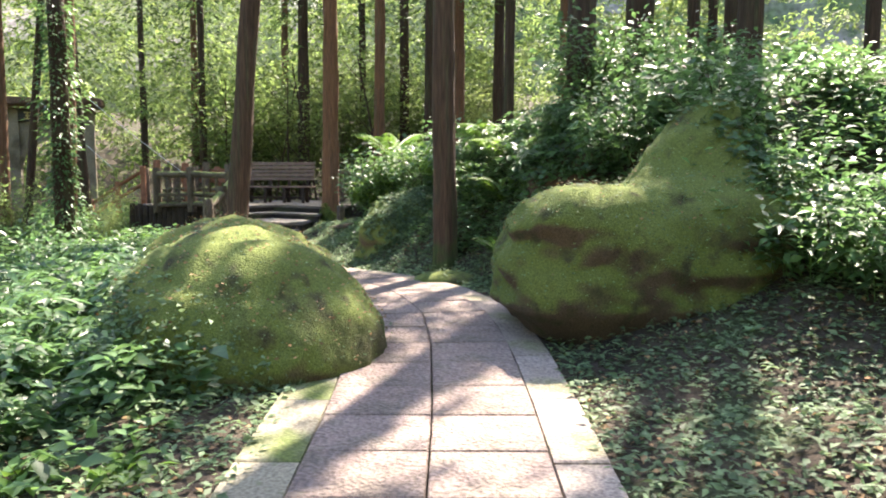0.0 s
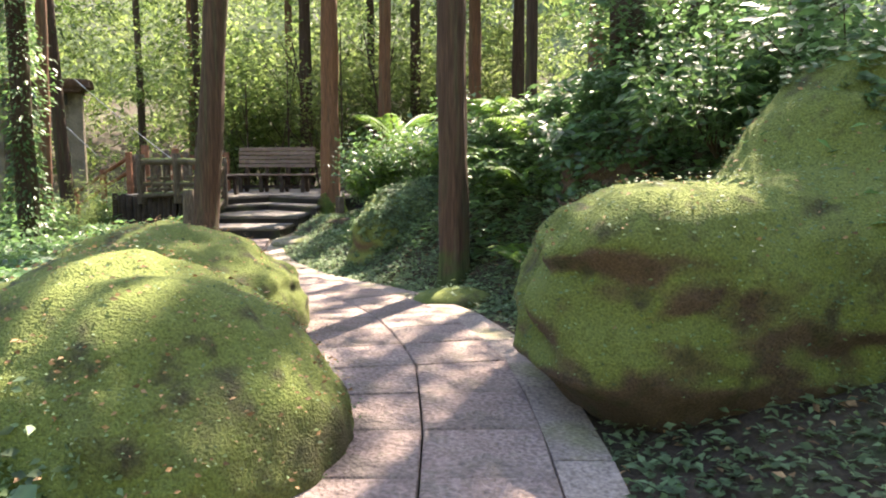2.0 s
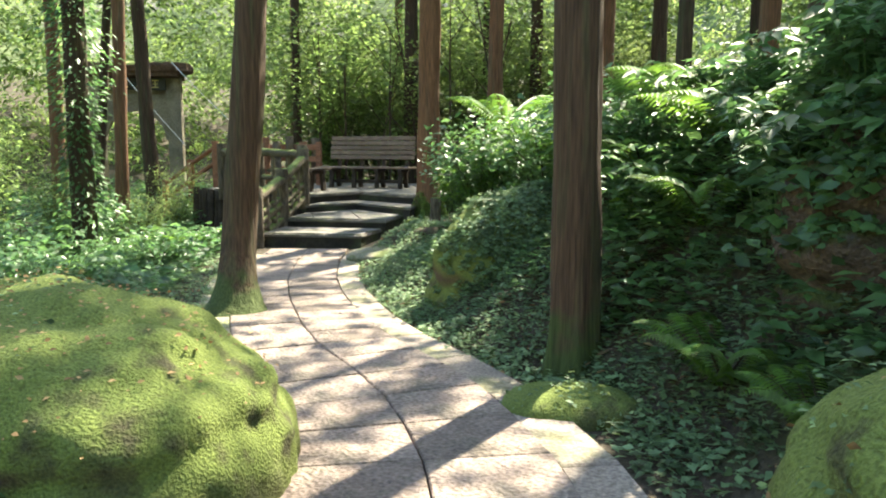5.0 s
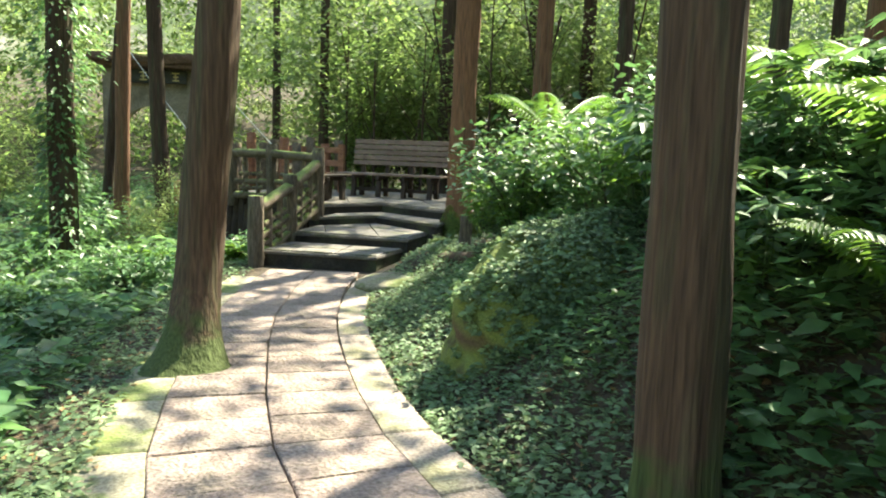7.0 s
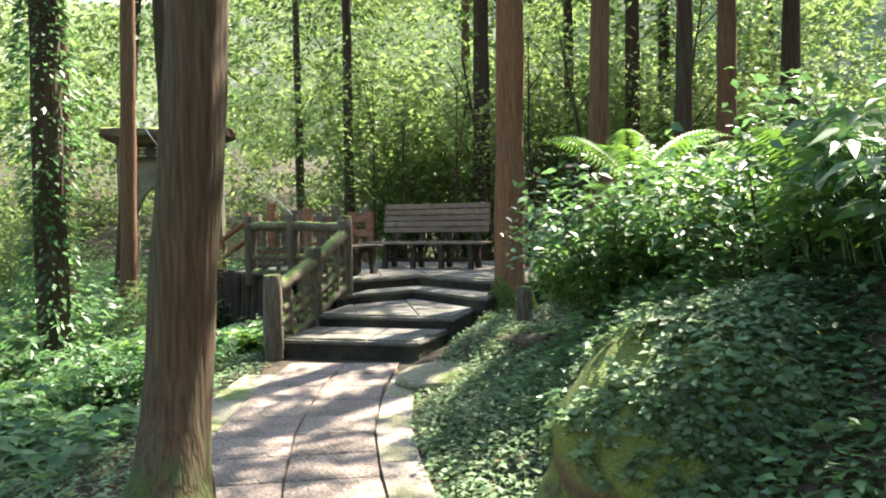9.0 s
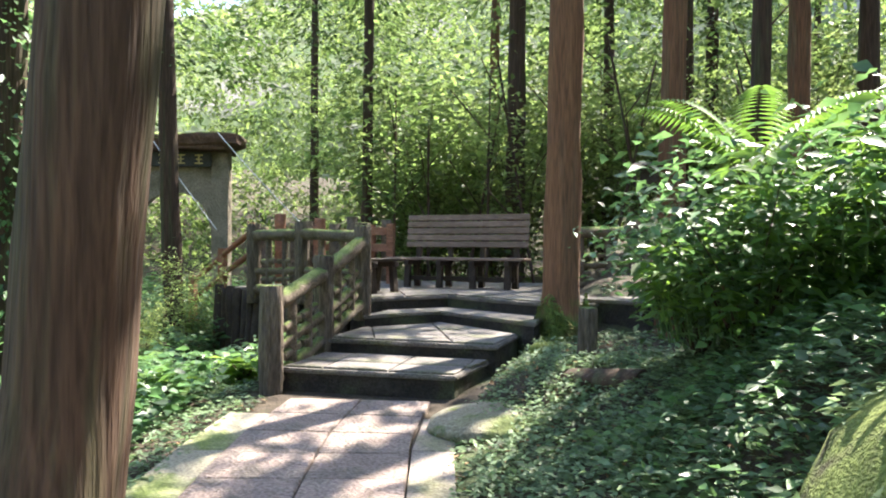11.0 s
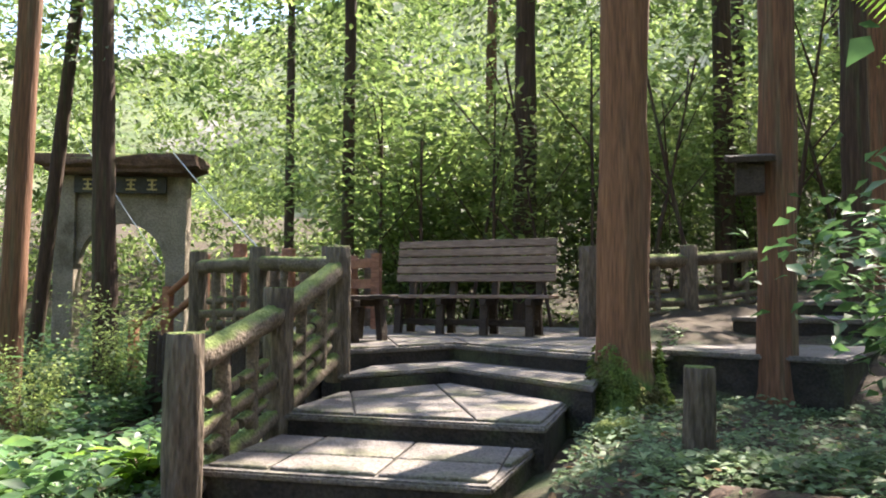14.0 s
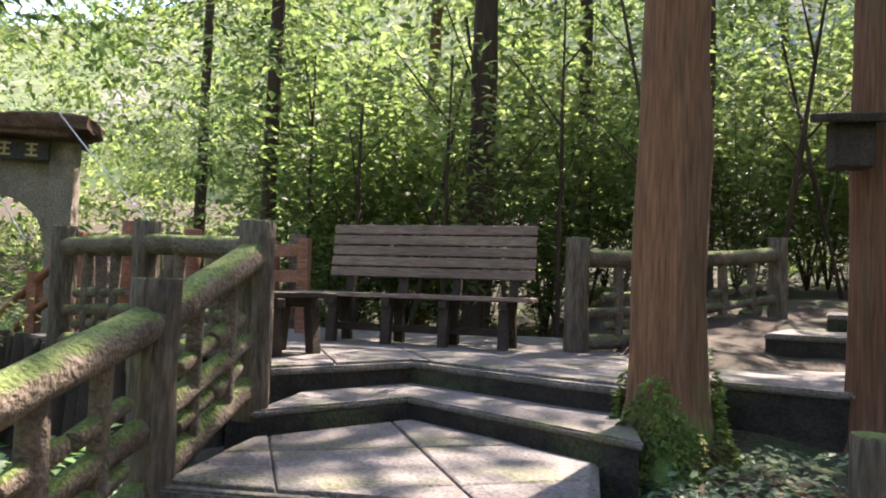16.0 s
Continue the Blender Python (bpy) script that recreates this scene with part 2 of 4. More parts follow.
def leaves(name, P, D, L, W, mat, parent=None, label="", kind="", up=None):
    """One mesh of many small folded leaves: roots P, directions D, lengths L, widths W."""
    n = len(P)
    D = D / np.linalg.norm(D, axis=1, keepdims=True)
    U = np.zeros_like(D) if up is None else up.copy()
    if up is None:
        U[:, 2] = 1
        U += rng.normal(0, 0.35, U.shape)
    X = np.cross(D, U)
    X /= np.linalg.norm(X, axis=1, keepdims=True) + 1e-9
    Z = np.cross(X, D)
    V = (P[:, None] + LEAF_V[None, :, 0:1] * (X * W[:, None])[:, None] + LEAF_V[None, :, 1:2] * (D * L[:, None])[:, None]
         + LEAF_V[None, :, 2:3] * (Z * L[:, None])[:, None]).reshape(-1, 3)
    F = (LEAF_F[None] + 5 * np.arange(n)[:, None, None]).reshape(-1)
    me = bpy.data.meshes.new(name)
    me.vertices.add(len(V))
    me.vertices.foreach_set("co", V.astype(np.float32).ravel())
    me.loops.add(len(F))
    me.loops.foreach_set("vertex_index", F.astype(np.int32))
    me.polygons.add(2 * n)
    me.polygons.foreach_set("loop_start", np.arange(0, 8 * n, 4, dtype=np.int32))
    me.update(calc_edges=True)
    me.materials.append(mat)
    ob = new(name, me)
    ob.parent = parent
    return tagged(ob, label, "", "", kind)


def rand_dirs(n, zmin=-0.4, zmax=0.6):
    a = rng.uniform(0, math.tau, n)
    return np.c_[np.cos(a), np.sin(a), rng.uniform(zmin, zmax, n)]


# ---- the lie of the land ----
PY = np.array([-6, 3.0, 4.2, 5.5, 6.45, 7.2, 8.03, 8.75, 9.3, 10.1, 10.95, 12.2, 13.3, 14.6, 16.0, 18.0, 24.0, 60.0])
PX = np.array([-0.07, -0.07, -0.06, -0.09, -0.17, -0.36, -0.62, -0.95, -1.3, -1.86, -2.33, -2.95, -3.42, -3.82, -4.08, -4.1, -4.1, -4.1])
PZ = np.array([0.0, 0.13, 0.16, 0.22, 0.26, 0.27, 0.25, 0.22, 0.19, 0.14, 0.08, 0.02, 0.01, 0.03, 0.05, 0.06, 0.3, 1.0])
BY = np.array([-6, 4.0, 6.0, 7.5, 9.0, 11.5, 13.0, 15.0, 16.5, 18.5, 20.0, 24.0, 60.0])
BH = np.array([0.6, 0.25, 0.7, 1.9, 2.1, 1.5, 1.25, 0.6, 0.27, 0.3, 0.7, 0.9, 0.9])


def path_x(y):
    return np.interp(y, PY, PX)


def path_z(y):
    return np.interp(y, PY, PZ)


def fbm(x, y):
    return 0.5 * np.sin(1.7 * x + 0.9 * y + 1) * np.sin(1.3 * y - 0.6 * x) + 0.3 * np.sin(3.9 * x - 2.2 * y + 2) * np.sin(3.1 * y + 1.4 * x + 1) + 0.2 * np.sin(8.1 * x + 5 * y) * np.sin(7.3 * y - 4 * x)


def sstep(a, b, x):
    t = np.clip((x - a) / (b - a), 0, 1)
    return t * t * (3 - 2 * t)


def land(x, y):
    x, y = np.asarray(x, float), np.asarray(y, float)
    slope = np.interp(y, [0, 5, 9, 12, 16], [0.0, 0.25, 0.75, 0.5, 0.15])
    d = (x - path_x(y)) / np.sqrt(1 + slope ** 2)
    z = path_z(y) - 0.05
    right = np.interp(y, BY, BH) * sstep(np.interp(y, [14.5, 16.3], [0.85, 0.55]), np.interp(y, [14.5, 16.3], [2.9, 1.6]), d) + 0.05 * np.maximum(d - 3, 0)
    left = -0.45 * sstep(1.0, 4.0, -d) - 0.02 * np.maximum(-d - 4, 0)
    z = z + right + left
    off = sstep(0.9, 1.6, np.abs(d))
    return z + off * 0.09 * fbm(x, y) + sstep(34, 110, np.hypot(x, y)) * 14


def ground_sheet():
    xs = np.concatenate([np.linspace(-600, -30, 12), np.linspace(-26, -8, 40), np.arange(-7.8, 6.01, 0.12), np.linspace(6.5, 26, 40), np.linspace(30, 600, 12)])
    ys = np.concatenate([np.linspace(-600, -12, 12), np.linspace(-10, -2, 16), np.arange(-1.8, 24, 0.12), np.linspace(24.5, 60, 50), np.linspace(70, 600, 12)])
    X, Y = np.meshgrid(xs, ys)
    Z = land(X, Y)
    nx = len(xs)
    F = [(j * nx + i, j * nx + i + 1, (j + 1) * nx + i + 1, (j + 1) * nx + i) for j in range(len(ys) - 1) for i in range(nx - 1)]
    ob = part("ground", (np.c_[X.ravel(), Y.ravel(), Z.ravel()].tolist(), [], F), M_SOIL)
    smooth(ob)
    return tagged(ob, "dark forest soil with moss and leaf litter", "ground", "", "structure")


ground_sheet()

# ---- steps and terrace ----
P1, P2, P3, P4 = 0.21, 0.36, 0.51, 0.66
XL = -4.95


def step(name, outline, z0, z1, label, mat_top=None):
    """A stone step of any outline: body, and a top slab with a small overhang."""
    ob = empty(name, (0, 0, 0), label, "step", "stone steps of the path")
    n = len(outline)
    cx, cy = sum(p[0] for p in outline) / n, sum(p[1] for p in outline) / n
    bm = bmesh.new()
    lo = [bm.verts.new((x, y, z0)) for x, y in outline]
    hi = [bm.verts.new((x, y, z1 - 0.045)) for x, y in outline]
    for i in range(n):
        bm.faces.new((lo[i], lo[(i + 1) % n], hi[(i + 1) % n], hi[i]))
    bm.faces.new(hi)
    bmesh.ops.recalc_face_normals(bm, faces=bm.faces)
    part("riser", bm, M_STEPFACE, ob, "dark damp stone riser, darkened further for shade")
    bm = bmesh.new()
    grow = [(x + (0.02 if x > cx else -0.02), y - (0.025 if y < cy else 0)) for x, y in outline]
    vs = [bm.verts.new((x, y, z1 - 0.042)) for x, y in grow]
    f = bm.faces.new(vs)
    r = bmesh.ops.extrude_face_region(bm, geom=[f])
    bmesh.ops.translate(bm, vec=(0, 0, 0.042), verts=[v for v in r["geom"] if isinstance(v, bmesh.types.BMVert)])
    bmesh.ops.recalc_face_normals(bm, faces=bm.faces)
    bmesh.ops.bevel(bm, geom=[e for e in bm.edges], offset=0.012, segments=2, affect="EDGES")
    part("tread", bm, M_STEP, ob)
    return ob


def pave(parent, outline, z, size, turn, gap=0.008, thick=0.022):
    """Flagstones over an outline, cut by two sets of lines; each is a piece of its own."""
    bm = bmesh.new()
    bm.faces.new([bm.verts.new((x, y, z)) for x, y in outline])
    c, s = math.cos(radians(turn)), math.sin(radians(turn))
    for nx, ny in ((c, s), (-s, c)):
        ds = [x * nx + y * ny for x, y in outline]
        k = min(ds) + size * 0.6
        while k < max(ds) - 0.1:
            bmesh.ops.bisect_plane(bm, geom=bm.verts[:] + bm.edges[:] + bm.faces[:], plane_co=(nx * k, ny * k, z), plane_no=(nx, ny, 0))
            k += size
    for f in bm.faces:
        pts = [v.co.copy() for v in f.verts]
        if f.calc_area() < 0.01:
            continue
        if f.normal.z < 0:
            pts.reverse()
        cen = sum(pts, Vector()) / len(pts)
        n = len(pts)
        dz = rng.uniform(-0.003, 0.003)
        rows = []
        for shrink, up in ((gap, -0.002), (gap, thick - 0.006 + dz), (gap + 0.01, thick + dz)):
            rows += [tuple(q - cen - (q - cen).normalized() * shrink * 1.4 + Vector((0, 0, up))) for q in pts]
        fs = [tuple(range(2 * n, 3 * n))]
        for r in (0, n):
            fs += [(r + i, r + (i + 1) % n, r + n + (i + 1) % n, r + n + i) for i in range(n)]
        part("flagstone", (rows, [], fs), M_STEP, parent).location = cen
    bm.free()


XR = -3.18
CX3, CY3, CX4, CY4 = -4.25, 18.75, -4.4, 19.45
s1 = step("step", [(XL, 16.0), (XR - 0.15, 16.05), (XR - 0.05, 17.3), (XL, 17.3)], -0.2, P1, "worn grey stone step with dark riser")
s2 = step("step", [(XL, 16.95), (XR, 16.95), (XR + 0.05, 18.4), (CX3, 19.3), (XL, 18.6)], -0.2, P2, "broad paved landing step of grey stone")
step("step", [(XL, 17.95), (CX3, CY3), (-2.95, 17.75), (-2.95, 18.6), (CX4, CY4 + 0.5), (XL, 19.0)], -0.2, P3, "chevron-shaped stone step with mossy edge")
s4 = step("terrace", [(-8.2, 20.25), (-5.6, 19.4), (-5.3, 18.35), (CX4, CY4), (-3.35, 18.75), (-2.6, 18.35), (-1.7, 20.3), (-2.9, 21.4), (-3.2, 23.0), (-7.5, 23.0)], -0.6, P4, "paved stone terrace under the benches")
pave(s1, [(XL + 0.02, 16.03), (XR - 0.16, 16.08), (XR - 0.06, 16.9), (XL + 0.02, 16.9)], P1, 0.62, 3)
pave(s2, [(XL + 0.02, 16.98), (XR - 0.02, 16.98), (XR + 0.03, 17.85), (CX3, CY3 - 0.04), (XL + 0.02, 17.9)], P2, 0.75, 24)
pave(s4, [(-5.25, 18.5), (CX4, CY4 + 0.05), (-3.3, 18.8), (-2.65, 18.45), (-1.9, 20.1), (-3.0, 21.2), (-3.3, 22.8), (-7.4, 22.8), (-7.4, 20.3), (-5.6, 19.5)], P4, 0.7, 24)

# ---- boulders ----
def boulder(name, at, radii, power, label, seed=0, bumps=(), rough=0.09, sub=5, turn=0.0, cut=None, grooves=(), mat=None):
    bm = bmesh.new()
    bmesh.ops.create_icosphere(bm, subdivisions=sub, radius=1)
    R = Matrix.Rotation(radians(turn), 3, "Z")
    for v in bm.verts:
        d = v.co.normalized()
        q = R @ d
        r = (abs(q.x / radii[0]) ** power + abs(q.y / radii[1]) ** power + abs(q.z / radii[2]) ** power) ** (-1 / power)
        for bd, amt, wid in bumps:
            a = d.angle(Vector(bd))
            r += amt * math.exp(-(a / wid) ** 2)
        p = d * r
        s = Vector((seed * 7.3, seed * 2.1, seed))
        r2 = 1.0 + rough * (noise.noise(p * 1.1 + s) * 1.2 + noise.noise(p * 2.7 + s) * 0.7 + noise.noise(p * 6 + s) * 0.32 + noise.noise(p * 15 + s) * 0.14)
        # cracks
        r2 -= 0.05 * max(0, 1 - 16 * abs(noise.noise(p * 0.9 + s * 1.7))) * max(0, 0.3 + noise.noise(p * 1.3 - s))
        # layered ledges
        r2 -= 0.07 * max(0, noise.noise(Vector((p.x * 0.7, p.y * 0.7, p.z * 5)) + s)) * (rough > 0)
        # weathered seams: height in the middle, slope along x, depth
        for gz, gs, gd in grooves:
            h = p.z - gz - gs * p.x + 0.07 * noise.noise(p * 2.2 + s)
            fade = max(0.0, min(1.0, 0.55 + 1.6 * noise.noise(p * 0.8 - s)))
            r2 -= gd * fade * math.exp(-(h / (0.03 if h > 0 else 0.085)) ** 2)
        v.co = p * r2
        if cut and v.co.z < cut:
            v.co.xy = v.co.xy * (1 - 0.25 * min(1, (cut - v.co.z) / 0.4))
    ob = smooth(part(name, bm, mat or M_ROCK))
    ob.location = at
    return tagged(ob, label, "boulder", "boulders beside the path")


ROCKS = [
    ("boulder", (1.64, 6.2, 0.68), (1.26, 0.84, 0.69), 4.4, "huge moss-covered boulder with dark undercut beside the path", 1, [((0.36, 0.0, 0.95), 0.8, 0.36), ((0.8, 0.1, 0.6), 0.35, 0.45), ((-0.55, 0.62, 0.55), -0.42, 0.5), ((-0.1, 0.8, 0.6), -0.25, 0.45)], 0.085, 6, -3, -0.22, ((0.30, -0.04, 0.10), (-0.02, 0.05, 0.05))),
    ("boulder", (-1.47, 5.42, 0.12), (1.08, 0.88, 0.95), 2.1, "rounded moss-green boulder with leaf litter beside the path", 2, [], 0.07, 6, 20, None),
    ("boulder", (-2.07, 7.52, 0.10), (1.02, 0.72, 0.88), 2.8, "smaller mossy boulder with a cracked flank", 3, [], 0.09, 6, 0, None, ((0.36, 0.15, 0.03), (0.05, -0.5, 0.08))),
    ("rock", (-0.45, 12.0, 0.22), (1.0, 0.8, 0.92), 2.0, "steep rock half buried under ivy and moss", 4, [], 0.1, 5, 0, None),
]
for r in ROCKS:
    boulder(*r)
boulder("crag", (2.05, 8.8, 0.95), (1.05, 0.72, 1.05), 3.2, "dark bare rock face under hanging ferns on the bank", 11, [], 0.16, 6, 12, None, ((0.45, 0.1, 0.08), (-0.1, -0.15, 0.07)), M_CRAG)
boulder("stone", (-2.72, 15.2, 0.04), (0.52, 0.5, 0.1), 3.0, "flat mossy stone at the foot of the steps", 7, [], 0.1, 5, mat=M_KERB)
boulder("stone", (-2.75, 17.2, 0.28), (0.16, 0.13, 0.12), 2.5, "small mossy stone in ground ivy", 8, [], 0.15, 4)
boulder("stone", (0.05, 8.85, 0.16), (0.42, 0.26, 0.15), 2.6, "low sunlit mossy stone beside a trunk", 9, [], 0.12, 4)


# ---- trees ----
CROWN = []
for k in range(3):
    n = 1250
    h = rng.uniform(0, 1, n) ** 1.2
    a = rng.uniform(0, math.tau, n)
    whorl = np.round(h * 9) / 9
    rad = (0.3 + 2.6 * (1 - h)) * np.sqrt(rng.uniform(0.02, 1, n)) * (0.75 + 0.4 * np.sin(5 * a + 11 * whorl))
    CROWN.append((np.c_[rad * np.cos(a), rad * np.sin(a), h * 6.5 - 0.25 * rad + rng.normal(0, 0.12, n)], np.c_[np.cos(a), np.sin(a), rng.uniform(-0.6, 0.1, n)], rng.uniform(0.16, 0.36, n)))
CROWN_MESH = []


def tree(x, y, r, z=None, height=14.0, lean=(0, 0), mat=None, flare=0.05, crown=9.0, label="tall straight cedar with reddish-brown bark", seed=0, sides=20, spread=1.0, sweep=None):
    z = float(land(x, y)) - 0.12 if z is None else z
    t = empty("tree", (x, y, z), label, "tree", "cedars of the wood")
    log("trunk", (0, 0, 0), (lean[0], lean[1], height), r, r * 0.55, mat or M_BARK, t, sides=sides, rings=22, wob=r * 0.16, seed=seed, flare=flare, sweep=sweep)
    if crown:
        k = seed % 3
        if len(CROWN_MESH) <= k:
            c = leaves("crown", CROWN[k][0], CROWN[k][1], CROWN[k][2], CROWN[k][2] * 0.55, M_NEEDLE)
            CROWN_MESH.append(c)
        else:
            c = new("crown", CROWN_MESH[k].data)
        c.parent = t
        c.matrix_basis = pose(lean[0] * 0.75, lean[1] * 0.75, crown, 0, 0, seed * 47) @ Matrix.Scale(spread, 4)
    return t


tree(-3.27, 11.62, 0.165, z=-0.05, lean=(1.2, 0.1), mat=M_BARKG, flare=0.12, seed=0, sides=36, spread=0.9, sweep=(200, 0.46, 0.3), label="dark cedar with a mossy foot that spreads to one side")
tree(0.03, 9.5, 0.152, z=0.15, lean=(-0.1, 0.0), mat=M_BARKG, flare=0.09, seed=1, sides=32, spread=1.15, label="slender cedar with lichen-spotted bark")
tree(-2.75, 18.35, 0.205, z=0.25, lean=(0.15, 0.1), mat=M_BARKR, flare=0.2, sweep=(-25, 0.22, 0.22), seed=2, sides=40, label="stout reddish cedar with a mossy foot beside the steps")
# Added tree: its crown, out of view, shades the path and boulders.
tree(1.4, 16.4, 0.12, lean=(0.1, 0), mat=M_BARKD, seed=5, spread=0.95, label="slim dark cedar added among the bank shrubs for its shade")
tree(1.7, 9.5, 0.17, lean=(0.1, 0), mat=M_BARKD, seed=3, spread=1.2, label="dark cedar on the overgrown bank")
for i, (x, y, r, dx, dark) in enumerate([(-8.1, 16.0, 0.2, 0.1, 1), (-9.55, 19.2, 0.15, 0.5, 0), (-10.44, 21.9, 0.19, -0.5, 1), (-12.0, 20.5, 0.17, 0.2, 0), (-12.7, 22.8, 0.13, 1.6, 1), (-4.55, 24.7, 0.21, 0.1, 1),
                                         (-8.2, 25.8, 0.14, 0.1, 1), (-12.7, 32.2, 0.16, 0.0, 1), (-9.4, 28.6, 0.15, 0.2, 0), (-1.6, 18.6, 0.15, 0.2, 0), (-1.3, 25.7, 0.18, 0.0, 1), (-0.4, 21.2, 0.15, 0.1, 1), (0.5, 23.8, 0.2, 0.0, 0),
                                         (-3.0, 28.5, 0.15, 0.0, 1), (1.8, 25.0, 0.2, 0.1, 1), (-6.5, 31.0, 0.17, 0.2, 0), (-0.6, 30.0, 0.18, 0.1, 1), (2.6, 14.0, 0.2, 0.1, 1), (3.4, 13.5, 0.24, 0.1, 1), (2.9, 18.0, 0.18, 0.0, 0),
                                         (-10.5, 15.5, 0.15, 0.1, 1), (-9.2, 13.4, 0.14, 0.0, 1), (4.6, 11.5, 0.2, 0, 1)]):
    tree(x, y, r, lean=(dx, 0), mat=M_BARKD if dark else M_BARK, seed=i + 4, sides=12, crown=9.0 if y < 22 else 5.5 + (i % 4) * 0.9, spread=0.6 if i == 17 else 0.5 if x > 1.5 and y < 20 else 1.15 if i == 11 else 0.85)
# Extra trees added on a grid; their unseen crowns break up the sun.
for i in range(15):
    x, y = 5.5 + (i % 3) * 4.2 + rng.uniform(-0.9, 0.9), 3 + (i // 3) * 5.0 + rng.uniform(-0.9, 0.9)
    tree(x, y, rng.uniform(0.13, 0.2), height=15.0, lean=(rng.uniform(-0.3, 0.3), 0), mat=M_BARKD, crown=8.5 + (i % 3), seed=80 + i, sides=10, spread=0.6)
# the wood behind the walker and beside, never near the path
for i in range(46):
    a = math.tau * i / 46 + rng.uniform(-0.05, 0.05)
    d = rng.uniform(12, 24)
    x, y = -2 + d * math.sin(a), 9 + 1.35 * d * math.cos(a)
    if (abs(x - float(path_x(y))) > 5 or y < -3) and not (y > 12 and -1.05 < math.atan2(x + 3, y - 12) < -0.3):
        tree(x, y, rng.uniform(0.12, 0.2), lean=(rng.uniform(-0.3, 0.3), 0), mat=M_BARKD, seed=30 + i, sides=10)


# ---- log-shaped railings ----
def railing(label, posts, top=0.62, rows=(0.1, 0.36), r=0.105, stubs=2):
    """posts: (x, y, z of foot, z of top); beams run from post to post."""
    ob = empty("railing", posts[0][:3], label, "railing", "rustic log railings")
    o = Vector(posts[0][:3])
    pts = [(Vector(p[:3]) - o, p[3] - p[2]) for p in posts]
    for i, (p, h) in enumerate(pts):
        log("post", p - Vector((0, 0, 0.1)), p + Vector((0, 0, h)), r, r * 0.97, M_LOGP, ob, sides=16, rings=8, wob=0.02, seed=i + posts[0][0])
    for i in range(len(pts) - 1):
        (p, h), (q, g) = pts[i], pts[i + 1]
        for j, f in enumerate((*rows, top)):
            fa, fb = (f, f) if j < len(rows) else (h - 0.17, g - 0.17)
            thick = 0.085 if j == len(rows) else (0.062 if j == 0 else 0.05)
            ua, ub = 0.03, 0.97
            a = p.lerp(q, ua) + Vector((0, 0, fa + (fb - fa) * ua))
            b = p.lerp(q, ub) + Vector((0, 0, fa + (fb - fa) * ub))
            log("rail", a, b, thick, thick * 0.93, M_LOG, ob, sides=12, rings=6, wob=0.022, seed=i * 5 + j)
        for k in range(stubs):
            u = (k + 1) / (stubs + 1)
            c = p.lerp(q, u)
            hh = h + (g - h) * u - 0.17
            log("baluster", c + Vector((0, 0, 0.08)), c + Vector((0, 0, hh)), 0.05, 0.045, M_LOG, ob, sides=10, rings=5, wob=0.02, seed=k + i)
            for f in (0.24, 0.5):
                if hh > f + 0.08:
                    e = (q - p).normalized() * 0.16
                    log("crosspiece", c - e + Vector((0, 0, f)), c + e + Vector((0, 0, f + 0.01)), 0.042, 0.04, M_LOG, ob, sides=10, rings=4, wob=0.02, seed=k + i + 3)


railing("mossy log-shaped railing beside the steps", [(-4.97, 15.87, 0.0, 0.95), (-5.0, 17.0, 0.25, 1.2), (-5.02, 18.05, 0.55, 1.54)])
railing("mossy log-shaped railing at the terrace edge", [(-7.6, 19.95, 0.55, 1.63), (-6.5, 19.4, 0.6, 1.64), (-5.35, 18.85, 0.6, 1.6)])
railing("mossy log-shaped railing behind the terrace", [(-3.2, 20.8, 0.66, 1.68), (-2.1, 21.6, 0.7, 1.72), (-1.05, 22.6, 0.85, 1.85)])


# ---- benches ----
def bench(at, turn, length, back=True, label=""):
    ob = empty("bench", at, label, "bench", "", turn)
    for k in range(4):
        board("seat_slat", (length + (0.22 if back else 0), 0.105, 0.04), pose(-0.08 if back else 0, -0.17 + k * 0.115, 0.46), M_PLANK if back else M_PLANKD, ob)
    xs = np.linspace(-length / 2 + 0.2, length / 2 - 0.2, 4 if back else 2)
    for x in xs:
        # Supports are near black: the shade below the seat is in their colour.
        board("leg", (0.09, 0.08, 0.45), pose(x, -0.16, 0.22, -6), M_PLANKD, ob, "dark timber leg, underside shade put into its colour")
        board("leg", (0.09, 0.08, 0.45), pose(x, 0.16, 0.22, 6), M_PLANKD, ob, "dark timber leg, underside shade put into its colour")
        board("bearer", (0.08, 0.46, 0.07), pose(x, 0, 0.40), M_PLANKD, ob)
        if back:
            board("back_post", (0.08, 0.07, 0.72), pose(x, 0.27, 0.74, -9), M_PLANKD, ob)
    if back:
        for k in range(5):
            board("back_slat", (length, 0.035, 0.09), pose(0, 0.2 + k * 0.0165, 0.68 + k * 0.104, -9), M_PLANK, ob)
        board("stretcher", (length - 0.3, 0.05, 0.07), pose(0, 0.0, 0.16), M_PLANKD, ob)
    return ob


bench((-4.61, 20.87, P4), -8, 2.03, True, "long weathered slatted bench with backrest on the terrace")
bench((-5.42, 19.42, P4), 66, 0.8, False, "small dark backless bench beside the railing")


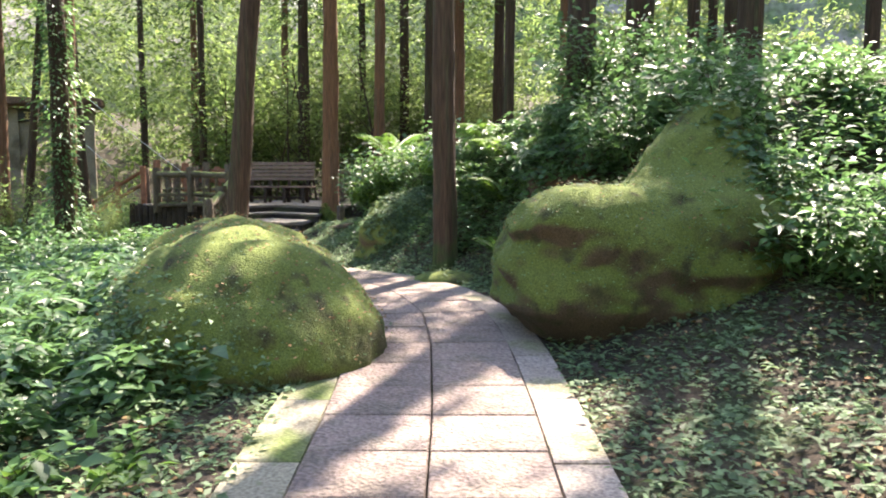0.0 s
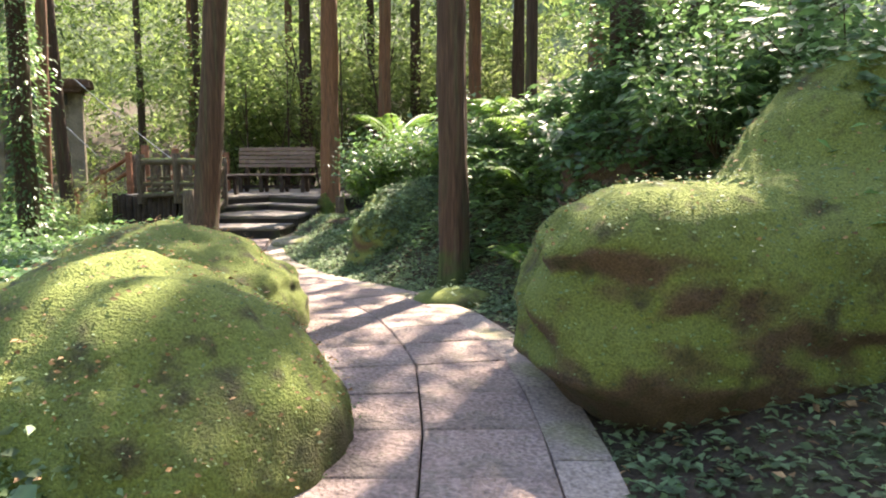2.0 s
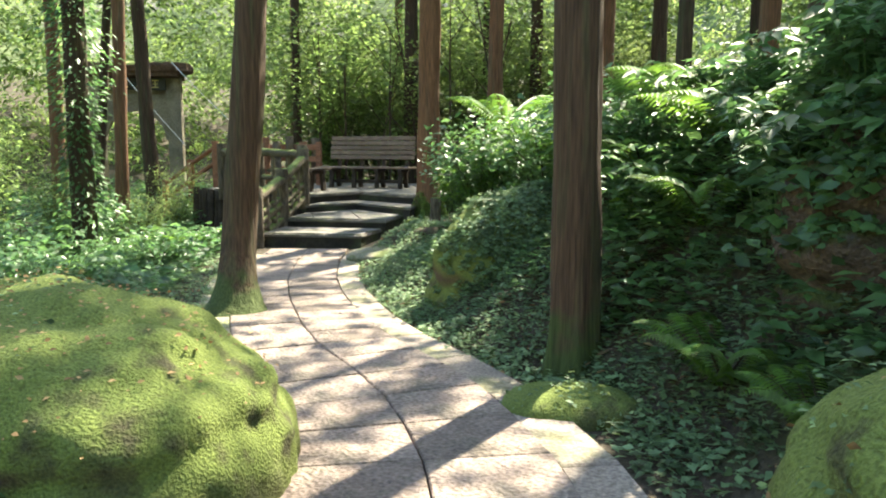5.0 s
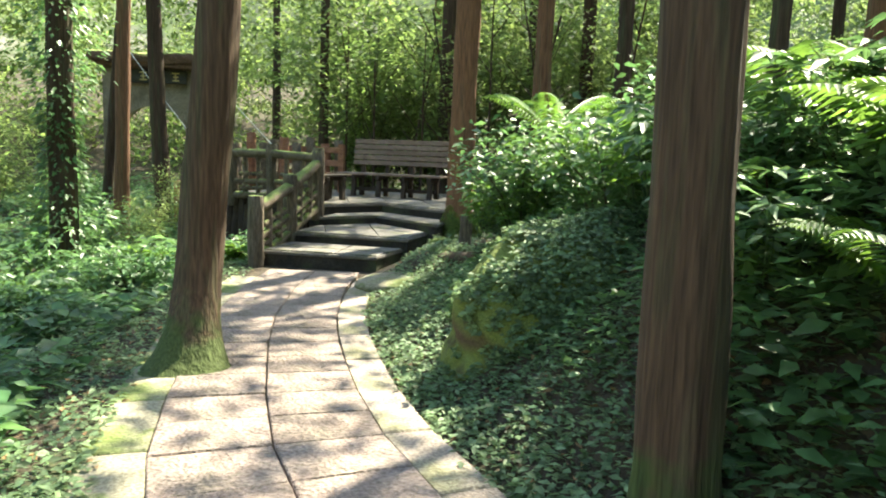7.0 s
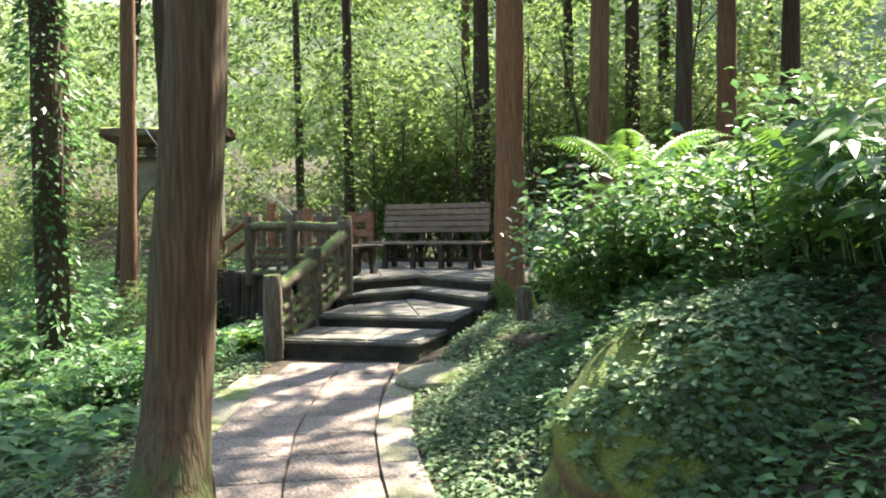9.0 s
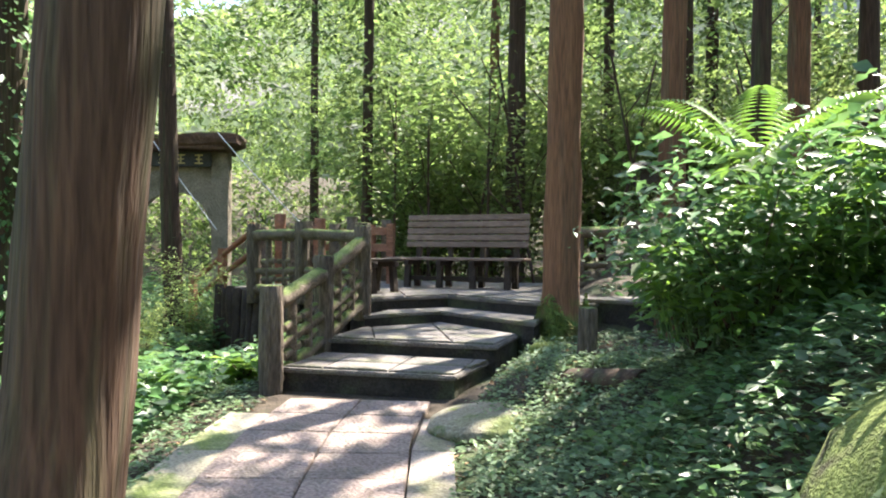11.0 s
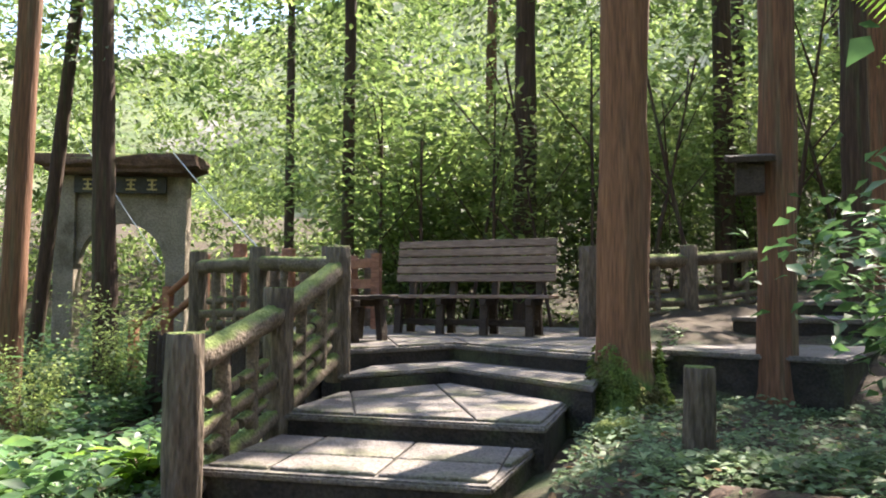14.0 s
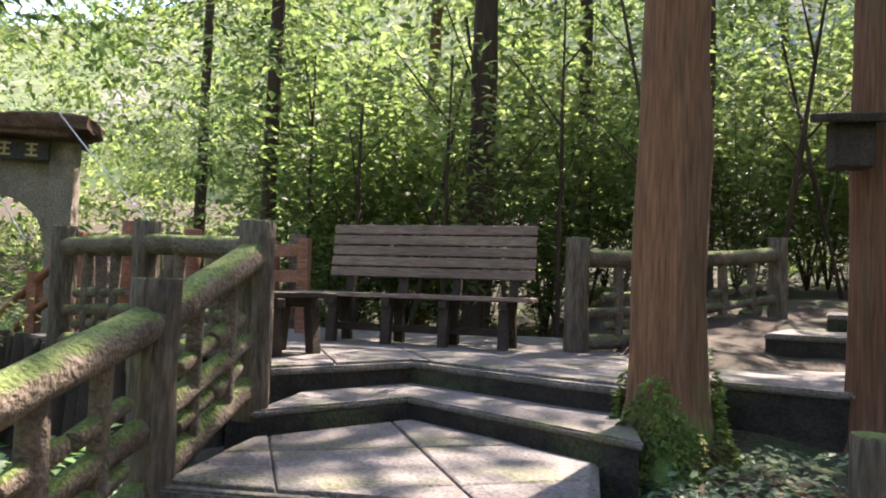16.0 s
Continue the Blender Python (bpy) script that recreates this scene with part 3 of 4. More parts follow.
def plank_fence():
    ob = empty("plank_fence", (-6.05, 21.7, P4), "brown-painted plank fence beside the bench", "fence", "", 0)
    for x, y in ((0, 0), (-1.1, 0.9), (-2.2, 1.6)):
        board("post", (0.12, 0.12, 1.05), pose(x, y, 0.5), M_BROWN, ob)
    for (x0, y0), (x1, y1) in (((0, 0), (-1.1, 0.9)), ((-1.1, 0.9), (-2.2, 1.6))):
        n = math.hypot(x1 - x0, y1 - y0)
        for z in (0.35, 0.62, 0.9):
            board("plank", (n, 0.035, 0.13), pose((x0 + x1) / 2, (y0 + y1) / 2, z, 0, 0, math.degrees(math.atan2(y1 - y0, x1 - x0))), M_BROWN, ob)


plank_fence()


def palisade():
    ob = empty("palisade", (-7.6, 22.3, 0.5), "row of sawn timber posts behind the railing", "fence")
    for k in range(9):
        h = 1.15 + 0.18 * math.sin(k * 2.3) + 0.1 * (k % 3)
        log("stake", (-1.2 + k * 0.3, 0.12 * math.sin(k), 0), (-1.2 + k * 0.3, 0.12 * math.sin(k), h), 0.11, 0.1, M_BROWN if k % 3 == 1 else M_LOG, ob, sides=10, rings=4, seed=k)


palisade()


def stair_rail():
    ob = empty("stair_railing", (-8.6, 21.6, 0.2), "brown timber railing of descending stairs", "railing")
    pts = [(0, 0, 1.45), (-1.0, 0.6, 1.0), (-2.1, 1.25, 0.45)]
    for x, y, h in pts:
        board("post", (0.13, 0.13, 1.1), pose(x, y, h - 0.5), M_BROWN, ob)
    for (x0, y0, h0), (x1, y1, h1) in zip(pts, pts[1:]):
        for dz in (-0.08, -0.45):
            log("rail", (x0, y0, h0 + dz), (x1, y1, h1 + dz), 0.05, 0.05, M_BROWN, ob, sides=8, rings=3)


stair_rail()


def gate():
    ob = empty("gate", (-13.45, 26.0, -0.6), "weathered timber gate with round opening and mossy roof", "gate", "", 20)
    w, h = 2.1, 4.15
    for s in (-1, 1):
        board("pillar", (0.42, 0.45, h + 0.3), pose(s * (w / 2 + 0.1), 0, h / 2), M_GATE, ob, "", 0.02)
    # wall panel pierced by a round-headed opening
    n, rad, cz = 28, 0.88, 2.35
    out, inn = [], []
    for k in range(n + 1):
        a = math.pi * k / n
        inn.append((rad * math.cos(a), cz + rad * math.sin(a)))
        out.append((max(-w / 2, min(w / 2, 3 * math.cos(a))), h - 0.15 if 0.12 < a < math.pi - 0.12 else cz))
    vs, fs = [], []
    for y in (-0.12, 0.12):
        vs += [(x, y, z) for x, z in inn] + [(x, y, z) for x, z in out]
    m = n + 1
    for k in range(n):
        fs.append((k, m + k, m + k + 1, k + 1))
        fs.append((2 * m + k + 1, 3 * m + k + 1, 3 * m + k, 2 * m + k))
        fs.append((k, k + 1, 2 * m + k + 1, 2 * m + k))
    part("arch_panel", (vs, [], fs), M_GATE, ob)
    bm = bmesh.new()
    box(bm, (3.3, 1.4, 0.42), pose(0, 0, h + 0.3), 0.06)
    bmesh.ops.subdivide_edges(bm, edges=bm.edges, cuts=5, use_grid_fill=True)
    for v in bm.verts:
        if v.co.z < h + 0.2:
            v.co.xy *= 0.84
        v.co += Vector((noise.noise(v.co * 5), noise.noise(v.co * 5 + Vector((3, 0, 0))), noise.noise(v.co * 4))) * 0.09
    part("roof", bm, M_ROOF, ob, "mossy brown roof slab")
    sign = board("sign_board", (1.9, 0.06, 0.36), pose(0, -0.26, h - 0.12), M_SIGN, ob, "dark name board")
    for k in range(4):
        for j in range(3):
            board("letter", (0.2 - 0.05 * (j % 2), 0.02, 0.035), pose(-0.66 + k * 0.44, -0.3, h - 0.22 + j * 0.1), M_GOLD, sign, "", 0)
        board("letter", (0.035, 0.02, 0.24), pose(-0.66 + k * 0.44, -0.305, h - 0.12), M_GOLD, sign, "", 0)


gate()


def cable(a, b, sag, label):
    pts = [Vector(a).lerp(Vector(b), k / 12) - Vector((0, 0, sag * 4 * (k / 12) * (1 - k / 12))) for k in range(13)]
    bm = bmesh.new()
    rings = []
    for p in pts:
        rings.append([bm.verts.new(p + Vector((0.011 * math.cos(i * math.tau / 6), 0, 0.011 * math.sin(i * math.tau / 6)))) for i in range(6)])
    for r0, r1 in zip(rings, rings[1:]):
        for i in range(6):
            bm.faces.new((r0[i], r0[(i + 1) % 6], r1[(i + 1) % 6], r1[i]))
    tagged(part("cable", bm, M_CABLE), label, "cable", "guy cables of the gate")


cable((-11.9, 25.5, 4.0), (-7.4, 21.5, 1.5), 0.05, "pale guy cable running down from the gate roof")
cable((-13.8, 25.0, 4.4), (-9.6, 22.0, 1.6), 0.05, "pale guy cable running down from the gate roof")


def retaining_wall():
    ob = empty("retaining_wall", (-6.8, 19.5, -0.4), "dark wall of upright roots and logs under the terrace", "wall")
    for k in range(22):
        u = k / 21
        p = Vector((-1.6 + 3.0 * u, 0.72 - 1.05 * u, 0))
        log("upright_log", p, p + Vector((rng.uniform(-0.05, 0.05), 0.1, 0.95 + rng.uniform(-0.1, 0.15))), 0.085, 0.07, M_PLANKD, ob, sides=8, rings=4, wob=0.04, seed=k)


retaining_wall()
tagged(log("stump", (-2.3, 16.75, 0.05), (-2.29, 16.75, 0.76), 0.09, 0.085, M_LOGP, None, seed=3, wob=0.025), "short mossy log post standing in ivy", "post")
tagged(log("fallen_log", (-2.3, 15.55, 0.3), (-1.75, 15.0, 0.42), 0.1, 0.09, M_BARKD, None, seed=5), "dark mossy fallen log in the undergrowth", "log")

tagged(log("fallen_branch", (0.16, 9.42, 0.33), (0.5, 9.35, 0.52), 0.018, 0.009, M_PLANK, None, seed=9, sides=8, wob=0.02), "thin pale dead branch leaning beside a trunk", "branch")

# terrace extension and steps on its far side
step("step", [(-2.5, 18.85), (-1.2, 18.35), (-0.4, 20.2), (-1.7, 21.2)], -0.1, 0.7, "mossy stone step rising beside the cedar")
step("step", [(-1.75, 20.3), (0.2, 19.6), (1.2, 21.5), (-0.9, 22.3)], 0.0, 0.93, "mossy stone step rising beside the cedar")
step("step", [(-1.0, 21.2), (0.9, 20.5), (2.0, 23.0), (-0.2, 23.6)], 0.0, 1.08, "mossy stone step rising beside the cedar")


def nest_box():
    ob = empty("nest_box", (-1.68, 18.4, 2.05), "weathered wooden nest box fixed to a trunk", "nest box")
    board("body", (0.2, 0.16, 0.26), pose(-0.12, 0, 0), M_PLANKD, ob)
    board("roof", (0.34, 0.28, 0.05), pose(-0.12, -0.01, 0.15, 12), M_PLANKD, ob)


nest_box()

# ---- plants ----
def keep(x, y, margin=0.95):
    slope = np.interp(y, [0, 5, 9, 12, 16], [0.0, 0.25, 0.75, 0.5, 0.15])
    d = (x - path_x(y)) / np.sqrt(1 + slope ** 2)
    ok = (np.abs(d) > margin) & ~((y > 15.6) & (x > -5.1) & (x < -3.05) & (y < 19)) & ~((y > 18.3) & (x > -8.2) & (x < -2.4) & (y < 23))
    for r in ROCKS[:3]:
        ok &= ((x - r[1][0]) / r[2][0]) ** 2 + ((y - r[1][1]) / r[2][1]) ** 2 > 0.9
    ok &= ~((y > 18.4) & (y < 23.5) & (x > -3) & (x < 1.5) & (x + 2.5 > 0.2 * (y - 18.5)))
    return ok


def cover(name, n, xr, yr, size, hmax, mat, label, margin=0.95, clump=0.0, left=False):
    x, y = rng.uniform(*xr, n), rng.uniform(*yr, n)
    k = keep(x, y, margin)
    if left:
        k &= x < path_x(y)
    if clump:
        k &= (fbm(x * 1.3 + 4, y * 1.3) + rng.normal(0, 0.25, n)) > clump
    x, y = x[k], y[k]
    h = rng.uniform(0, 1, len(x)) ** 1.5 * hmax * (0.6 + 0.5 * fbm(x, y))
    s = rng.uniform(*size, len(x))
    return leaves(name, np.c_[x, y, land(x, y) + 0.01 + np.abs(h)], rand_dirs(len(x), -0.25, 0.45), s, s * 0.7, mat, None, label, "stuff")


cover("ground_ivy", 150000, (-6, 4.2), (1, 20), (0.03, 0.08), 0.09, M_COVER, "low ground ivy and small leaves", 0.82)
cover("low_herbs", 60000, (-8.5, -1.2), (1.5, 21), (0.08, 0.2), 0.5, M_LEAF, "leafy green herbs over the slope", 1.25, -0.1, left=True)
cover("bank_undergrowth", 36000, (0.2, 4.5), (6.5, 13.5), (0.06, 0.16), 0.55, M_LEAF, "dense green undergrowth on the bank", 1.35, -0.25)
cover("bank_undergrowth", 14000, (-2.2, 1.5), (10.5, 14.2), (0.04, 0.1), 0.25, M_LEAF, "dense green undergrowth on the bank", 1.5, 0.0)
cover("far_ground_plants", 30000, (-22, -7), (0, 34), (0.12, 0.3), 0.4, M_LEAF, "rough green plants over the forest floor")
cover("far_ground_plants", 16000, (4, 16), (-4, 30), (0.12, 0.3), 0.4, M_LEAF, "rough green plants over the forest floor")
cover("ground_ivy", 60000, (-2.6, 3.0), (8, 16.5), (0.035, 0.075), 0.12, M_COVER, "low ground ivy and small leaves", 0.9)
cover("leaf_litter", 7000, (-5, 4), (1, 18), (0.04, 0.08), 0.02, M_LITTER, "scattered dead leaves", 0.8)


def shrub_mesh(seed, n, rx, rz, leaf, twigs=9):
    r = np.random.default_rng(seed)
    tip = np.c_[r.normal(0, 0.5, (n, 2)) * rx, np.zeros(n)]
    tw = r.integers(0, twigs, n)
    ta = np.linspace(0, math.tau, twigs, endpoint=False) + r.uniform(-0.3, 0.3, twigs)
    tl = r.uniform(0.5, 1.0, twigs)
    u = r.uniform(0.25, 1.0, n)
    px = np.cos(ta[tw]) * tl[tw] * u ** 1.3 * rx + r.normal(0, 0.16 * rx, n)
    py = np.sin(ta[tw]) * tl[tw] * u ** 1.3 * rx + r.normal(0, 0.16 * rx, n)
    pz = rz * (u * (1.15 - 0.35 * tl[tw])) + r.normal(0, 0.09 * rz, n)
    a = r.uniform(0, math.tau, n)
    s = r.uniform(0.6, 1.25, n) * leaf
    stems = [((0, 0, 0), (math.cos(t) * l * rx * 0.4, math.sin(t) * l * rx * 0.4, rz * 0.5), (math.cos(t) * l * rx, math.sin(t) * l * rx, rz * (1.1 - 0.35 * l))) for t, l in zip(ta, tl)]
    return np.c_[px, py, np.abs(pz)], np.c_[np.cos(a), np.sin(a), r.uniform(-0.6, 0.3, n)], s, stems


def stems_bm(stems, r0):
    bm = bmesh.new()
    for s in stems:
        pts = [Vector(p) for p in s]
        rings = []
        for k, p in enumerate(pts):
            rr = r0 * (1 - 0.4 * k)
            rings.append([bm.verts.new(p + Vector((rr * math.cos(i * math.tau / 4), rr * math.sin(i * math.tau / 4), 0))) for i in range(4)])
        for a, b in zip(rings, rings[1:]):
            for i in range(4):
                bm.faces.new((a[i], a[(i + 1) % 4], b[(i + 1) % 4], b[i]))
    return bm


def shrub(kind, seed, n, rx, rz, leaf, mat, label, group, width=0.42):
    P, D, S, st = shrub_mesh(seed, n, rx, rz, leaf)
    ob = empty(kind, (0, 0, -50), label, kind, group)
    part("woody_base", stems_bm(st, 0.012), M_BARKD, ob)
    leaves("foliage", P, D, S, S * width * 1.6, mat, ob)
    return ob


def plant(proto, spots):
    first = True
    for x, y, s, *z in spots:
        zz = z[0] if z else float(land(x, y)) - 0.03
        m = pose(x, y, zz, 0, 0, (x * 137 + y * 59) % 360) @ Matrix.Scale(s, 4)
        if first:
            proto.matrix_basis = m
            first = False
        else:
            c = copy_thing(proto, pose(0, 0, 0))
            c.matrix_basis = m


def scatter(n, xr, yr, sr, margin=1.6):
    out = []
    while len(out) < n:
        x, y = rng.uniform(*xr), rng.uniform(*yr)
        if keep(np.array([x]), np.array([y]), margin)[0]:
            out.append((x, y, rng.uniform(*sr)))
    return out


plant(shrub("shrub", 1, 520, 0.7, 0.8, 0.13, M_LEAF, "dense broad-leaved shrub in the undergrowth", "undergrowth shrubs"),
      scatter(30, (-6.5, -1.9), (1.5, 9.5), (0.5, 0.9), 1.7) + scatter(30, (0.6, 5), (7.5, 18), (0.6, 1.1), 2.0) + scatter(22, (-12, -5), (9, 24), (0.7, 1.3), 1.5) + scatter(16, (0.2, 2.4), (8.3, 13), (0.5, 0.85), 1.6))
plant(shrub("shrub", 2, 1400, 0.9, 1.2, 0.10, M_LEAF, "tall leafy shrub with pale new growth", "undergrowth shrubs"),
      [(-1.4, 15.0, 0.85), (-1.1, 15.9, 1.0), (-1.2, 14.1, 0.9), (-0.8, 14.9, 1.25), (-0.3, 14.4, 1.1), (-0.3, 15.6, 1.2), (-0.6, 16.8, 0.9), (0.5, 13.5, 1.2), (0.4, 15.0, 1.2), (0.6, 16.5, 1.1), (2.7, 6.3, 1.1, 0.5), (2.9, 5.4, 1.0, 0.3), (2.6, 7.0, 1.1, 1.3), (1.9, 7.4, 0.8, 1.5), (3.3, 4.6, 0.9), (-0.3, 12.6, 0.9, 0.9)]
      + scatter(16, (1, 5), (8, 19), (0.8, 1.2), 2.4) + scatter(14, (-9, -2.5), (3, 9), (0.5, 0.8), 2.0))


def herb(seed, stalks, spread, height, leaf, mat, label, group):
    """Upright stalks, each ending in fans of pointed drooping leaflets."""
    r = np.random.default_rng(seed)
    ob = empty("herb", (0, 0, -50), label, "herb", group)
    P, D, S, st = [], [], [], []
    for _ in range(stalks):
        a, q = r.uniform(0, math.tau), math.sqrt(r.uniform(0, 1)) * spread
        x, y, h = q * math.cos(a), q * math.sin(a), height * r.uniform(0.45, 1.0)
        tx, ty = x + 0.25 * h * math.cos(a), y + 0.25 * h * math.sin(a)
        st.append(((x, y, 0), ((x + tx) / 2, (y + ty) / 2, h * 0.6), (tx, ty, h)))
        for u, k in ((1.0, 7), (0.72, 4), (0.45, 3)):
            o = r.uniform(0, math.tau)
            for i in range(k):
                b = o + math.tau * i / k + r.uniform(-0.2, 0.2)
                P.append((x + (tx - x) * u + 0.015 * math.cos(b), y + (ty - y) * u + 0.015 * math.sin(b), h * u))
                D.append((math.cos(b), math.sin(b), r.uniform(-0.5, 0.15)))
                S.append(leaf * r.uniform(0.7, 1.25))
    tagged(part("stalk", stems_bm(st, 0.005), M_LEAF, ob), "thin green stalks", kind="stuff")
    leaves("foliage", np.array(P), np.array(D), np.array(S), np.array(S) * 0.5, mat, ob)
    return ob


plant(herb(11, 42, 0.5, 0.6, 0.14, M_LEAF, "thick patch of pointed-leaved green herbs", "herbs on the slopes"),
      [(-2.75, 5.2, 0.9), (-2.95, 6.0, 1.2), (-3.3, 5.0, 1.1), (-2.75, 6.8, 1.1), (-3.6, 6.4, 1.3), (-2.5, 4.35, 0.6), (-3.0, 4.1, 0.8), (-4.0, 5.2, 1.3), (-3.2, 7.6, 1.2), (-4.1, 7.4, 1.4), (-3.6, 4.0, 0.9), (-3.4, 8.6, 1.1), (-4.4, 6.2, 1.4), (-4.9, 7.9, 1.4)]
      + scatter(26, (-7.5, -2.6), (8, 16.5), (0.6, 1.0), 1.7) + scatter(30, (0.3, 3.4), (8.6, 16), (0.7, 1.2), 1.9)
      + [(2.75, 5.5, 0.9), (3.1, 5.0, 0.9), (2.9, 6.2, 1.0, 0.9), (2.3, 7.0, 0.9, 1.5), (1.7, 7.2, 0.8, 1.6), (2.6, 7.6, 1.1, 1.7), (1.5, 8.7, 0.7, 1.9), (2.2, 8.7, 0.9, 1.95)])
plant(herb(12, 46, 0.45, 0.5, 0.12, M_FERN, "bright sunlit herbs with long pointed leaves", "herbs on the slopes"),
      [(-1.05, 15.0, 1.3, 0.75), (-1.2, 14.4, 1.1, 0.8), (-0.8, 15.6, 1.3, 0.9), (-0.7, 14.2, 1.2, 1.2), (-0.4, 13.2, 1.0, 1.4), (0.2, 12.2, 1.0), (0.8, 10.4, 0.9, 1.0), (-6.1, 15.2, 0.8), (-7.0, 16.2, 0.9), (-6.6, 14.2, 0.8), (-7.8, 15.0, 0.9)])
# small trees and tall bushes behind the terrace
plant(shrub("bush", 3, 2200, 1.6, 3.8, 0.15, M_FAR, "tall sunlit green bush behind the terrace", "bushes behind the terrace"),
      [(-6.6, 25.0, 1.0), (-5.2, 26.0, 1.1), (-3.6, 25.6, 0.9), (-2.2, 25.5, 0.9), (-7.6, 27.5, 1.2), (-0.4, 26.5, 0.9), (1.6, 26.0, 0.8), (-16.5, 23.5, 0.7), (-13.5, 19.5, 0.55), (-11.5, 17.5, 0.7), (-10.0, 15.5, 0.6), (3.5, 19.5, 0.7), (-8.9, 20.2, 0.42), (-12, 14, .8), (-9, 11, .7), (-7.5, 9, 0.6), (-8.3, 18.3, 0.3), (-11.0, 19.0, 0.5), (-7.7, 17.0, 0.28)] + [(float(rng.uniform(-9, 7)), float(rng.uniform(24.5, 35)), float(rng.uniform(0.5, 1.7))) for _ in range(32)])


def wood(name, boughs, per, rr, ar, zr, size, reach, label):
    """Boughs of many leaves: flattened, drooping sprays with gaps of air between them."""
    a, d = rng.uniform(*ar, boughs), np.sqrt(rng.uniform(rr[0] ** 2, rr[1] ** 2, boughs))
    cx, cy = -3 + d * np.sin(a), 8 + d * np.cos(a)
    k = ~((cx > -17) & (cx < -9) & (cy < 28.5))
    cx, cy = cx[k], cy[k]
    cz = rng.uniform(0, 1, len(cx)) ** 1.05 * (zr[1] - zr[0]) + zr[0] + land(cx, cy)
    n = len(cx) * per
    big = np.repeat(rng.uniform(0.5, 1.3, len(cx)) * reach, per)
    az = rng.uniform(0, math.tau, n)
    q = np.sqrt(rng.uniform(0, 1, n)) * big
    head = np.repeat(rng.uniform(0, math.tau, len(cx)), per)
    along, across = q * np.cos(az), 0.55 * q * np.sin(az)
    x = np.repeat(cx, per) + along * np.cos(head) - across * np.sin(head)
    y = np.repeat(cy, per) + along * np.sin(head) + across * np.cos(head)
    z = np.repeat(cz, per) - 0.35 * q ** 2 / big + rng.normal(0, 0.13, n) * big
    s = rng.uniform(*size, n)
    D = np.c_[np.cos(head) + rng.normal(0, 0.7, n), np.sin(head) + rng.normal(0, 0.7, n), rng.uniform(-0.9, 0.1, n)]
    return leaves(name, np.c_[x, y, z], D, s, s * 0.6, M_FAR, None, label, "stuff")



for boughs, per, rr, ar, zr, size, reach, label in [
        (1000, 60, (18.5, 31), (-1.2, 1.3), (0, 15), (0.1, 0.22), 1.0, "bright foliage of the wood behind"),
        (650, 60, (21, 34), (-0.5, 0.6), (3, 17), (0.14, 0.28), 1.3, "bright foliage of the wood behind"),
        (1900, 60, (31, 52), (-1.2, 1.3), (0, 28), (0.25, 0.5), 2.0, "hazy foliage of the far wood"),
        (800, 50, (34, 54), (-1.25, -0.25), (-1, 15), (0.22, 0.45), 2.0, "hazy foliage of the far wood"),
        (320, 45, (22, 45), (1.5, 4.9), (0, 15), (0.5, 1.0), 2.2, "hazy foliage of the far wood")]:
    wood("distant_foliage", boughs, per, rr, ar, zr, size, reach, label)


def sapling(x, y, h, bend, seed):
    """A thin bare stem with a few rising side branches."""
    z = float(land(x, y)) - 0.05
    ob = empty("sapling", (x, y, z), "thin dark sapling stem among the bushes", "sapling", "saplings behind the terrace")
    log("stem", (0, 0, 0), (bend, 0, h), 0.035, 0.015, M_BARKD, ob, sides=7, rings=6, wob=0.03, seed=seed)
    for k in range(4):
        u = 0.3 + 0.16 * k
        a = seed * 1.7 + k * 2.4
        log("branch", (bend * u, 0, h * u), (bend * u + 0.8 * math.cos(a), 0.8 * math.sin(a), h * u + 0.9), 0.016, 0.006, M_BARKD, ob, sides=5, rings=3, wob=0.02, seed=seed + k)


for k, (x, y) in enumerate([(-6.1, 23.9), (-5.5, 24.3), (-3.9, 23.7), (-3.4, 24.2), (-2.6, 24.0), (-1.9, 23.9), (-7.0, 24.4), (-0.6, 24.4), (0.4, 24.9), (-4.9, 23.8)]):
    sapling(x, y, 3.6 + 0.5 * (k % 4), 0.9 * math.sin(k * 2.1), k)


def hillside():
    n, rows = 160, 14
    vs, fs = [], []
    for j in range(rows):
        for i in range(n):
            a = math.tau * i / n
            u = j / (rows - 1)
            w = noise.noise((math.cos(a) * 6, math.sin(a) * 6, u * 3)) * 3
            r = 58 + 34 * u + w
            vs.append((-3 + r * math.sin(a), 8 + r * math.cos(a), -1 + (31 + 12 * sstep(-0.55, 0.1, math.sin(a)) + 8 * noise.noise((math.cos(a) * 2.5, math.sin(a) * 2.5, 0))) * u ** 0.8 + 0.7 * w * u))
    for j in range(rows - 1):
        for i in range(n):
            i2 = (i + 1) % n
            fs.append((j * n + i, j * n + i2, (j + 1) * n + i2, (j + 1) * n + i))
    tagged(smooth(part("backdrop", (vs, [], fs), M_HILL)), "wooded green hillside in the distance", "hillside", "", "structure")


hillside()


